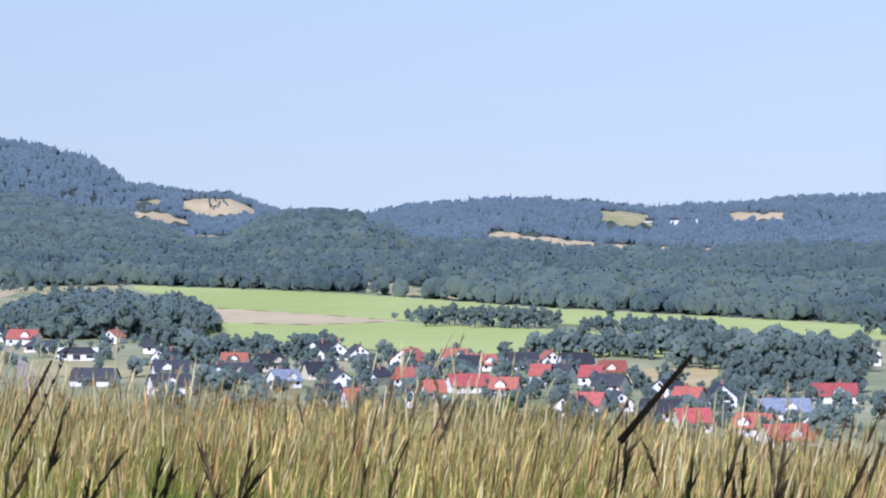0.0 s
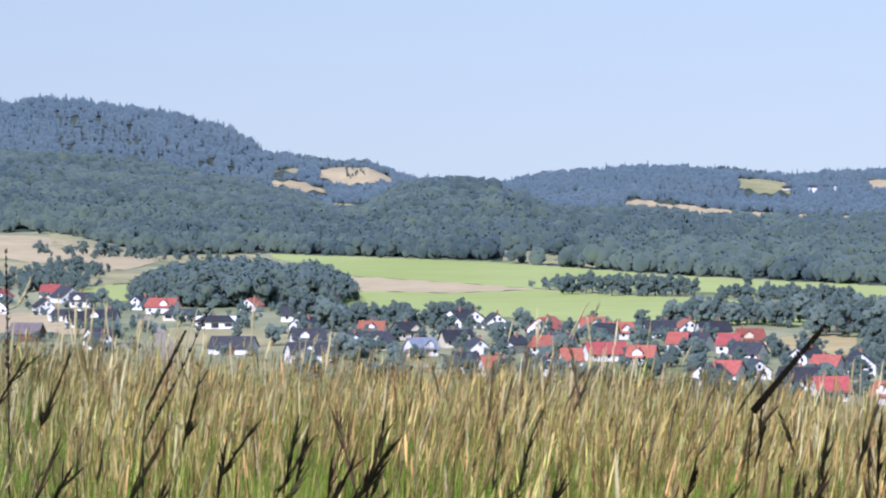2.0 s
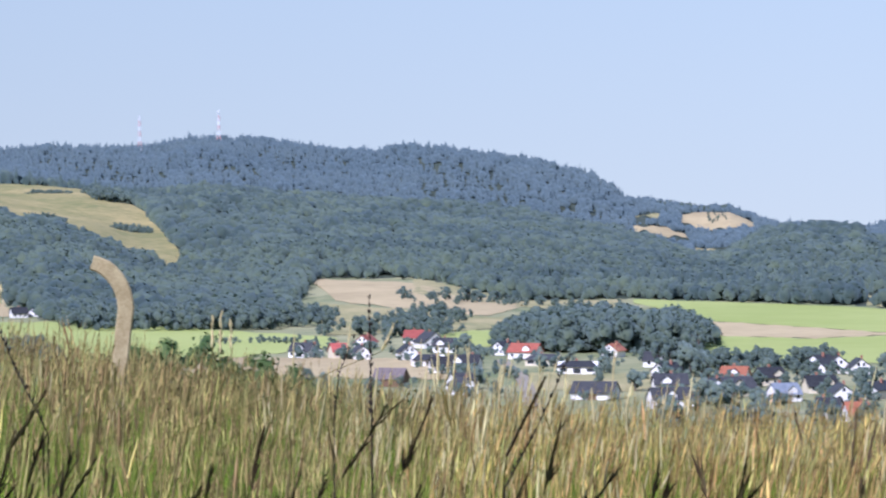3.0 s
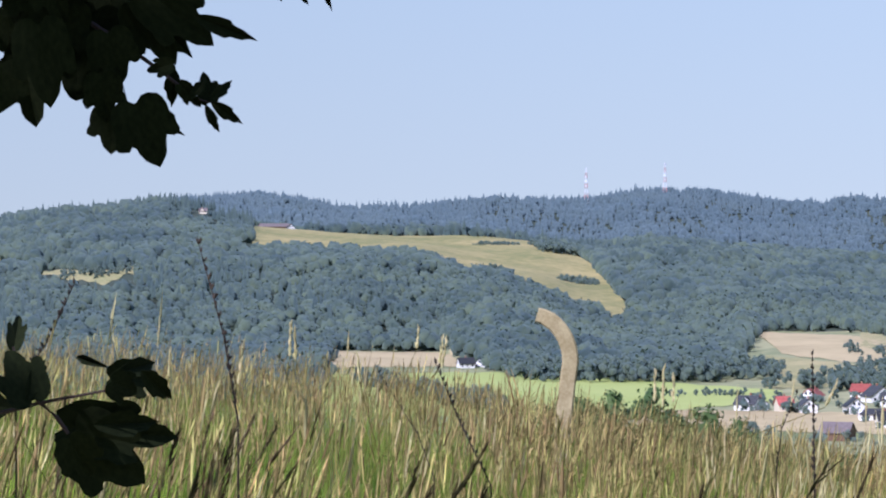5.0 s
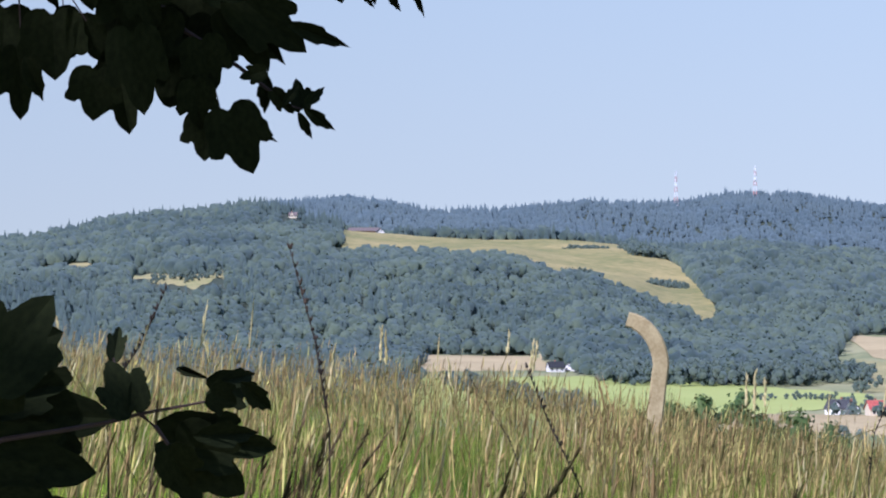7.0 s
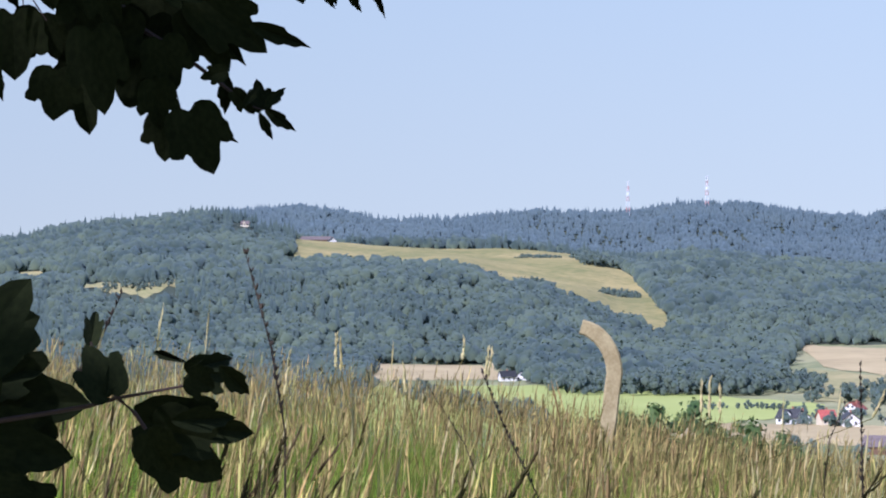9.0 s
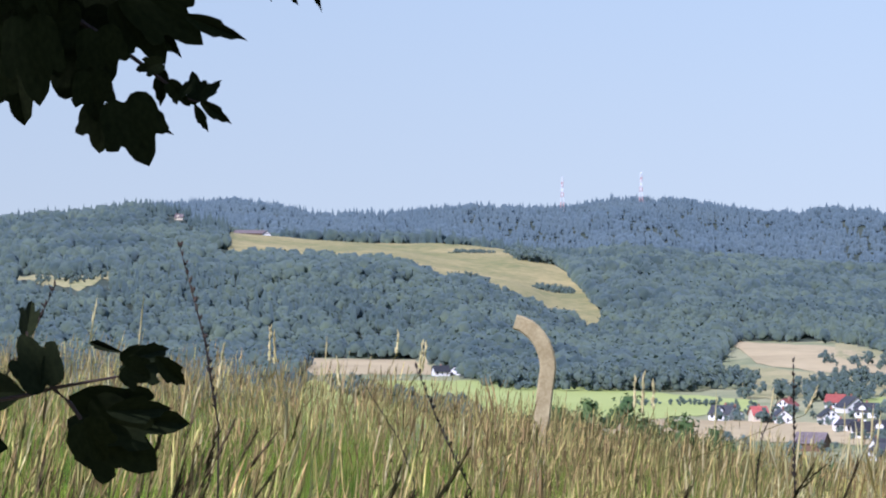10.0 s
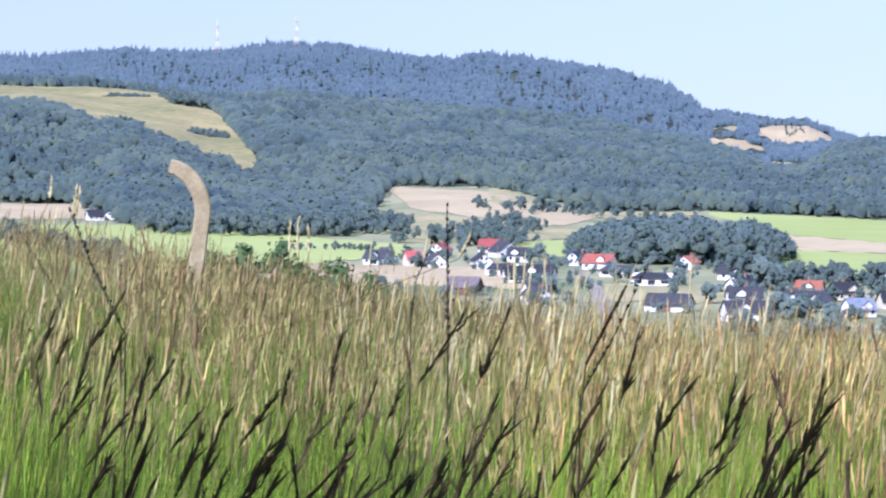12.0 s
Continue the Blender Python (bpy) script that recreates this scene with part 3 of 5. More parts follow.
TREES = [tagged(garden_tree(1, 11, 8, "crown"), "broad dark green garden tree in summer leaf", "tree", "village trees"),
         tagged(garden_tree(2, 13, 7, "crown"), "tall rounded green tree among the houses", "tree", "village trees"),
         tagged(garden_tree(3, 7, 6, "crown", 20, "bush"), "low rounded green bush", "bush", "village bushes"),
         tagged(garden_tree(4, 12, 8.5, "crown_light"), "pale green willow-like tree in full leaf", "tree", "village trees"),
         tagged(garden_tree(5, 15, 6.5, "crown"), "tall narrow dark green tree", "tree", "village trees"),
         tagged(garden_tree(6, 4, 4.5, "crown_light", 12, "shrub"), "light green garden shrub", "shrub", "village shrubs")]
USED = [False] * len(TREES)


def plant(kind, az, d, size, turn):
    m = Matrix.Translation(spot(az, d)) @ Matrix.Rotation(turn, 4, "Z")
    if USED[kind]:
        t = copy_thing(TREES[kind], m)
    else:
        t, USED[kind] = TREES[kind], True
        t.matrix_world = m
    t.scale = (size, size, size * 1.0)
    return t


def tree_row(seed, n, az0, az1, d0, d1, kinds, smin=0.8, smax=1.2):
    rng = random.Random(seed)
    for i in range(n):
        u = (i + rng.uniform(0.1, 0.9)) / n
        plant(rng.choice(kinds), az0 + (az1 - az0) * u, d0 + (d1 - d0) * u + rng.uniform(-25, 25), rng.uniform(smin, smax), rng.uniform(0, 6.2))


tree_row(21, 4, -0.9, -0.3, 1545, 1535, (2, 5), 0.7, 1.0)        # hedge between the crops
tree_row(22, 22, -0.4, 2.1, 1475, 1450, (0, 1, 1), 0.8, 1.0)
tree_row(23, 7, 2.5, 3.1, 1430, 1425, (2,), 0.7, 1.0)
tree_row(24, 9, 3.2, 4.0, 1410, 1400, (2,), 0.8, 1.1)
tree_row(25, 8, 4.1, 4.9, 1395, 1385, (2,), 0.9, 1.2)
tree_row(26, 2, 3.0, 3.1, 1600, 1600, (2,), 0.8, 1.0)
tree_row(27, 26, 1.6, 4.0, 1195, 1190, (0, 1, 3), 0.75, 1.05)    # rows behind the village
tree_row(28, 38, 4.2, 7.6, 1130, 1100, (0, 1, 1, 3), 1.0, 1.35)
tree_row(29, 22, 5.2, 7.6, 1010, 960, (0, 1, 1), 0.8, 1.15)
tree_row(30, 5, 7.6, 8.6, 1400, 1380, (2, 0), 0.7, 1.0)
tree_row(31, 4, 7.9, 8.8, 850, 830, (0, 4), 0.8, 1.1)
tree_row(32, 22, -4.4, -1.9, 1195, 1185, (0, 1, 2), 0.7, 0.95)
tree_row(33, 10, -5.2, -4.2, 1170, 1120, (3, 1, 4), 0.8, 1.15)
tree_row(37, 30, -18.7, -15.9, 1570, 1200, (0, 1, 2), 0.75, 1.1)
tree_row(36, 10, -9.9, -6.5, 1960, 1980, (2, 0, 5), 0.7, 1.2)


def hedge_fronts(seed):
    """Garden shrubs in front of and beside the houses."""
    rng = random.Random(seed)
    for a, dd, w in list(PLOTS):
        if dd > 1500:
            continue
        for k in range(rng.choice((2, 2, 3, 3))):
            side = rng.uniform(-0.75, 0.75) * w
            plant(rng.choice((5, 5, 2)), a + math.degrees(side / dd), dd - rng.uniform(5, 12), rng.uniform(0.5, 0.95), rng.uniform(0, 6))


def scatter_village(seed, n, az0, az1, d0, d1, smin, smax):
    rng = random.Random(seed)
    for i in range(n):
        az, d = rng.uniform(az0, az1), rng.uniform(d0, d1)
        if any(abs(az - a) * d * 0.0175 < w * 0.62 + 2.5 and -16 < d - dd < 9 for a, dd, w in PLOTS) or open_land(np.array([az]), np.array([d]))[0]:
            continue
        plant(rng.choice((0, 1, 2, 2, 5, 5, 5, 3)), az, d, rng.uniform(smin, smax), rng.uniform(0, 6.2))


# ---- houses ----
PLOTS = []
ROOF = {"R": ("tile_red", "red tiled"), "D": ("tile_dark", "dark graphite"), "G": ("tile_grey", "grey"), "B": ("tile_brown", "brown"), "W": ("tile_dark", "dark graphite")}


def window(parent, x, z, w, h, face, up=True):
    """A window set in the front (y = face) of its house: frame standing proud, pane behind."""
    bm = bmesh.new()
    t = 0.09
    box(bm, x - w / 2, x + w / 2, face - 0.07, face + 0.02, z, z + t)
    box(bm, x - w / 2, x + w / 2, face - 0.07, face + 0.02, z + h - t, z + h)
    box(bm, x - w / 2, x - w / 2 + t, face - 0.07, face + 0.02, z + t, z + h - t)
    box(bm, x + w / 2 - t, x + w / 2, face - 0.07, face + 0.02, z + t, z + h - t)
    fr = part("window", bm, M["frame"], parent)
    bm = bmesh.new()
    box(bm, x - w / 2 + t, x + w / 2 - t, face - 0.04, face + 0.02, z + t, z + h - t)
    part("pane", bm, M["pane"], fr)


def roof_slab(bm, pts, thick):
    """A roof plane given by four corners, with thickness."""
    a = [bm.verts.new(p) for p in pts]
    b = [bm.verts.new((p[0], p[1], p[2] - thick)) for p in pts]
    bm.faces.new(a)
    bm.faces.new(b[::-1])
    for i in range(4):
        j = (i + 1) % 4
        bm.faces.new((a[i], b[i], b[j], a[j]))


def house(kind, colour, az, dist, width, turn=0.0, wall="plaster", eaves=None, pitch=None, depth=None):
    """kind: g gable to the meadow, s eaves to the meadow, f flat-hipped bungalow, b barn. Local y points away from the meadow."""
    rng = random.Random(int(az * 977 + dist * 13))
    p = spot(az, dist)
    h = empty("house" if kind != "b" else "barn", Matrix.Translation(p) @ Matrix.Rotation(radians(-az + turn), 4, "Z"))
    PLOTS.append((az, dist, width))
    w = max(width, 6.0)
    roof_key, roof_word = ROOF[colour]
    d = depth or {"g": 11.0, "s": 9.0, "f": 9.0, "b": 10.0}[kind]
    e = eaves or {"g": 2.8, "s": 2.5, "f": 2.6, "b": 2.4}[kind] + rng.uniform(-0.2, 0.5)
    along = kind != "g"                       # ridge runs along x
    half = d / 2 if along else w / 2
    rise = half * (pitch or {"g": 0.80, "s": 0.70, "f": 0.40, "b": 0.65}[kind])
    wm = M["wood_dark"] if kind == "b" and colour == "B" else M[wall]
    # walls with their gables in one shell
    bm = bmesh.new()
    x0, x1, y0, y1 = -w / 2, w / 2, 0.0, d
    v = [bm.verts.new(q) for q in ((x0, y0, -0.6), (x1, y0, -0.6), (x1, y1, -0.6), (x0, y1, -0.6), (x0, y0, e), (x1, y0, e), (x1, y1, e), (x0, y1, e))]
    if along:
        r = [bm.verts.new((x0, d / 2, e + rise)), bm.verts.new((x1, d / 2, e + rise))]
        loops = ((v[0], v[1], v[5], v[4]), (v[2], v[3], v[7], v[6]), (v[1], v[2], v[6], r[1], v[5]), (v[3], v[0], v[4], r[0], v[7]), (v[4], v[5], r[1], r[0]), (v[6], v[7], r[0], r[1]))
    else:
        r = [bm.verts.new((0, y0, e + rise)), bm.verts.new((0, y1, e + rise))]
        loops = ((v[0], v[1], v[5], r[0], v[4]), (v[2], v[3], v[7], r[1], v[6]), (v[1], v[2], v[6], v[5]), (v[3], v[0], v[4], v[7]), (v[5], v[6], r[1], r[0]), (v[7], v[4], r[0], r[1]))
    for lp in loops:
        bm.faces.new(lp)
    bm.faces.new((v[3], v[2], v[1], v[0]))
    part("wall", bm, wm, h)
    # roof with overhang
    o, g, t, lift = 0.55, 0.45, 0.22, 0.26
    s = rise / half
    for side in (-1, 1):
        bm = bmesh.new()
        if along:
            ye = (y0 - o) if side < 0 else (y1 + o)
            hip = w * 0.22 if kind == "f" else 0
            roof_slab(bm, [(x0 - g, ye, e - o * s + lift), (x1 + g, ye, e - o * s + lift), (x1 + g - hip, d / 2, e + rise + lift), (x0 - g + hip, d / 2, e + rise + lift)], t)
        else:
            xe = side * (w / 2 + o)
            roof_slab(bm, [(xe, y0 - g, e - o * s + lift), (xe, y1 + g, e - o * s + lift), (0, y1 + g, e + rise + lift), (0, y0 - g, e + rise + lift)], t)
        part("roof", bm, M[roof_key], h)
    if kind != "b":
        bm = bmesh.new()
        cx, cy = (w * rng.uniform(-0.3, 0.3), d / 2 + 0.9) if along else (0.9, d * rng.uniform(0.4, 0.7))
        box(bm, cx - 0.35, cx + 0.35, cy - 0.35, cy + 0.35, e + rise - 1.2, e + rise + 1.1)
        ch = part("chimney", bm, M["brick"], h)
        bm = bmesh.new()
        box(bm, cx - 0.45, cx + 0.45, cy - 0.45, cy + 0.45, e + rise + 1.1, e + rise + 1.22)
        part("chimney_cap", bm, M["concrete"], ch)
    # openings on the side that faces the meadow
    if kind in "gs":
        nw = 3 if w > 8 else 2
        for i in range(nw):
            window(h, -w / 2 + w * (i + 0.5) / nw, 0.9, 1.3 if i != 1 else 1.0, 1.35, 0.0)
        if kind == "g":
            for sx in ((-0.8, 0.8) if w > 7 else (0,)):
                window(h, sx * 1.2, e + 0.35, 1.1, 1.3, 0.0)
        elif w > 8 and rng.random() < 0.75:
            # dormer with its own little gable
            dx = w * rng.uniform(-0.22, 0.22)
            dw, zb, zt = 1.5, e - 0.1, e + 1.5
            bm = bmesh.new()
            pts = [(dx - dw, 0.15, zb), (dx + dw, 0.15, zb), (dx + dw, 0.15, zt), (dx, 0.15, zt + 1.2), (dx - dw, 0.15, zt)]
            a = [bm.verts.new(q) for q in pts]
            b = [bm.verts.new((q[0], d / 2 - 0.5, q[2])) for q in pts]
            bm.faces.new(a)
            bm.faces.new(b[::-1])
            for i in range(5):
                j = (i + 1) % 5
                bm.faces.new((a[i], b[i], b[j], a[j]))
            dm = part("dormer", bm, wm, h)
            for side in (-1, 1):
                bm = bmesh.new()
                xe = dx + side * (dw + 0.3)
                roof_slab(bm, [(xe, -0.15, zt - 0.24 + 0.16), (xe, d / 2, zt - 0.24 + 0.16), (dx, d / 2, zt + 1.36), (dx, -0.15, zt + 1.36)], 0.14)
                part("dormer_roof", bm, M[roof_key], dm)
    elif kind == "f":
        for i in range(3):
            window(h, -w / 2 + w * (i + 0.5) / 3, 0.4 if i == 1 else 0.9, w / 5, 2.0 if i == 1 else 1.4, 0.0)
    else:
        bm = bmesh.new()
        box(bm, -1.6, 1.6, -0.06, 0.05, -0.1, 2.3)
        part("barn_door", bm, M["wood_dark"], h)
    walls = {"plaster": "white plastered", "cream": "cream plastered"}[wall]
    if kind == "b":
        return tagged(h, f"low barn with a large {roof_word} roof", "barn", "village houses")
    look_ = {"g": "gabled house", "s": "family house", "f": "low bungalow"}[kind]
    return tagged(h, f"{walls} {look_} with {roof_word} roof", "house", "village houses")


house("g", "D", -8.07, 1309, 6.3, -28)
house("s", "R", -7.64, 1273, 12.0, -22)
house("f", "D", -7.26, 1217, 13.5, -8, wall="cream")
house("g", "R", -6.05, 1285, 6.6, -20)
house("f", "D", -6.63, 1153, 14.7, -8)
house("s", "D", -5.1, 1205, 14.3, -12)
house("g", "D", -5.15, 1128, 6.4, -35)
house("s", "D", -4.91, 1033, 10.9, 8)
house("s", "D", -4.88, 953, 12.2, 15)
house("s", "R", -3.82, 1094, 8.9, -12)
house("s", "D", -3.65, 1017, 10.7, 25, wall="cream")
house("g", "D", -4.09, 1011, 7.6, 10)
house("s", "D", -9.06, 1337, 9.1, -12)
house("s", "D", -9.08, 1166, 8.0, 8)
house("g", "D", -8.58, 1023, 5.5, 25)
house("b", "D", -6.37, 998, 13.6, -15)
house("s", "D", -3.05, 1079, 8.8, 25, wall="cream")
house("g", "D", -2.36, 1154, 9.8, -35)
house("g", "D", -1.91, 1158, 8.3, 10)
house("g", "W", -1.5, 1150, 7.4, 10)
house("s", "D", -2.18, 1032, 9.7, 15, wall="cream")
house("s", "G", -2.78, 987, 8.4, 25)
house("g", "R", -0.74, 1101, 9.4, -28)
house("s", "R", -0.73, 995, 6.7, -22)
house("s", "D", -0.39, 1014, 9.5, -12, wall="cream")
house("s", "R", 0.24, 1124, 8.6, 8)
house("s", "D", 0.43, 1066, 7.2, -12)
house("s", "R", 0.79, 1084, 8.3, 15)
house("s", "R", 0.53, 962, 12.3, 15)
house("s", "R", 1.08, 946, 8.1, -12)
house("s", "R", -0.12, 926, 5.5, 8)
house("g", "D", -0.58, 894, 5.5, 10)
house("s", "R", -1.52, 889, 6.1, 15)
house("s", "D", -2.14, 906, 6.9, -12)
house("g", "D", -1.81, 981, 5.5, 10)
house("g", "D", -1.37, 1001, 5.5, -28)
house("s", "D", 1.48, 1096, 10.3, 8)
house("g", "R", 1.99, 1104, 7.5, 10)
house("s", "D", 2.48, 1083, 10.7, 15)
house("s", "R", 1.74, 1013, 6.2, -12)
house("s", "D", 2.07, 1016, 6.9, -22)
house("s", "R", 2.66, 1005, 6.8, -12)
house("s", "R", 3.14, 1037, 8.5, 15, wall="cream")
house("s", "D", 2.96, 964, 9.0, -22)
house("g", "D", 2.19, 855, 5.5, -28)
house("s", "R", 2.58, 869, 7.7, -22)
house("g", "D", 3.25, 883, 6.6, 10)
house("s", "D", 3.86, 844, 10.7, -22)
house("s", "R", 4.37, 897, 8.0, -22)
house("g", "W", 5.08, 903, 8.3, 10)
house("g", "D", 3.94, 950, 5.5, -28)
house("s", "R", 4.61, 803, 8.5, 15)
house("s", "R", 5.54, 791, 9.1, -22)
house("s", "R", 6.35, 750, 10.8, 25)
house("s", "G", 6.25, 844, 13.7, 15)
house("s", "R", 7.12, 926, 12.6, 8)
house("f", "D", 7.63, 1135, 11.6, 5)
house("s", "D", -11.69, 1299, 8.8, -22)
house("g", "D", -11.39, 1303, 5.5, 10)
house("s", "R", -10.92, 1287, 6.2, 15, wall="cream")
house("g", "R", -10.54, 1388, 7.1, -20)
house("g", "W", -10.52, 1276, 6.9, 10)
house("s", "R", -9.62, 1433, 8.3, -12)
house("g", "D", -9.21, 1379, 10.4, 25)
house("g", "D", -9.67, 1270, 7.3, 10)
house("f", "D", -9.32, 1218, 12.4, 5)
house("s", "D", -8.7, 1187, 11.1, -12)
house("b", "B", -10.08, 1077, 10.1, -15)
house("s", "D", -8.63, 1049, 7.1, 25)
for plan in ((40, 300, -5.2, 2.2, 860, 1180), (41, 210, 2.0, 7.6, 780, 1010), (42, 120, -12.2, -5.2, 1010, 1420)):
    scatter_village(plan[0], plan[1], plan[2], plan[3], plan[4], plan[5], 0.35, 0.75)
hedge_fronts(77)
plant(4, -4.42, 1290, 1.05, 0.4)
plant(3, -4.7, 1150, 1.1, 1.4)


# ---- the copse behind the houses ----
def copse(name, seed, n, az0, az1, d0, d1, tall, label):
    rng = np.random.default_rng(seed)
    u, v = rng.uniform(-1, 1, n), rng.uniform(-1, 1, n)
    keep = (np.abs(u) ** 3 + np.abs(v) ** 3) < 1
    u, v = u[keep], v[keep]
    az, d = (az0 + az1) / 2 + u * (az1 - az0) / 2, (d0 + d1) / 2 + v * (d1 - d0) / 2
    x, y = d * np.sin(np.radians(az)), d * np.cos(np.radians(az))
    b = np.stack([x, y, height(x, y)], -1)
    h = tall * rng.uniform(0.7, 1.1, len(b)) * (1 - 0.35 * np.abs(u) ** 3)
    m = len(b)
    vs, fs, ns, off = [], [], [], 0
    for up, size, spread in ((0.74, 0.22, 0.06), (0.52, 0.26, 0.16), (0.50, 0.24, 0.18), (0.26, 0.24, 0.2)):
        c = b + np.stack([rng.normal(0, 1, m) * h * spread, rng.normal(0, 1, m) * h * spread, h * (up + rng.uniform(-0.08, 0.08, m))], -1)
        rad = (h * size * rng.uniform(0.7, 1.15, m))[:, None] * np.array([1, 1, 0.9])
        vv, ff, nn = leafage(rng, c, rad, 30, h * 0.05 + 0.12, 0.86, 0.82)
        vs.append(vv)
        ns.append(nn)
        fs.append(ff + off)
        off += len(vv)
    tagged(tri_mesh(name, np.vstack(vs), np.vstack(fs), [M["crown"]], normals=np.vstack(ns)), label, "forest", kind="stuff")


copse("copse", 51, 520, -8.1, -4.15, 1325, 1480, 17, "dense dark green copse behind the white houses")
copse("tree_belt", 53, 60, -11.4, -8.7, 1500, 1580, 10, "loose belt of leaf trees behind the farm houses")
copse("tree_belt", 54, 40, -13.6, -10.9, 1420, 1460, 4, "low scrub along a field edge")
copse("tree_belt", 55, 30, -9.9, -8.5, 1640, 1760, 9, "scattered trees on the dry rise")
copse("copse", 52, 300, -16.1, -11.0, 1600, 1760, 13, "dense belt of leaf trees at the foot of the hill")


# ---- tall meadow grass in the foreground ----
def ribbons(rng, base, tip, bend, width, steps):
    """Flat tapering ribbons from base to tip, bowed sideways by bend."""
    n = len(base)
    u = np.linspace(0, 1, steps + 1)[None, :, None]
    mid = base[:, None] * (1 - u) + tip[:, None] * u + bend[:, None] * (4 * u * (1 - u)) * 0.5
    a = rng.uniform(0, np.pi, n)
    side = np.stack([np.cos(a), np.sin(a) * 0.4, 0 * a], -1)[:, None] * width[:, None, None] * (1 - 0.75 * u)
    v = np.concatenate([mid - side, mid + side], 1)
    k = steps + 1
    i = np.arange(steps)
    f = np.concatenate([np.stack([i, i + 1, i + k + 1], -1), np.stack([i, i + k + 1, i + k], -1)])
    return v.reshape(-1, 3), (f[None] + (np.arange(n) * 2 * k)[:, None, None]).reshape(-1, 3)


def spindles(rng, base, tip, width, slim=False):
    """Seed heads: ragged spindles, four-sided, or three-sided with a single girth where slim."""
    n = len(base)
    axis = tip - base
    side = np.cross(axis, rng.normal(0, 1, (n, 3)))
    side /= np.linalg.norm(side, axis=1)[:, None] + 1e-9
    other = np.cross(axis, side)
    other /= np.linalg.norm(other, axis=1)[:, None] + 1e-9
    k = 3 if slim else 4
    girths = ((0.35, 1.0),) if slim else ((0.25, 0.9), (0.6, 1.0))
    rows = [base[:, None]]
    for u, g in girths:
        ring = []
        for i in range(k):
            a = 2 * np.pi * i / k
            w = (width * g)[:, None] * rng.uniform(0.6, 1.3, (n, 1))
            ring.append(base + axis * u + (side * math.cos(a) + other * math.sin(a)) * w)
        rows.append(np.stack(ring, 1))
    rows.append(tip[:, None])
    v = np.concatenate(rows, 1)
    last = v.shape[1] - 1
    f = []
    for i in range(k):
        j = (i + 1) % k
        f.append((0, 1 + j, 1 + i))
        if not slim:
            f += [(1 + i, 1 + j, 5 + j), (1 + i, 5 + j, 5 + i)]
        f.append((last - k + i, last - k + j, last))
    return v.reshape(-1, 3), (np.array(f)[None] + (np.arange(n) * (last + 1))[:, None, None]).reshape(-1, 3)


def join(parts):
    vs, fs, ms, off = [], [], [], 0
    for v, f, m in parts:
        vs.append(v)
        fs.append(f + off)
        ms.append(np.full(len(f), m) if np.isscalar(m) else m)
        off += len(v)
    return np.vstack(vs), np.vstack(fs), np.concatenate(ms)


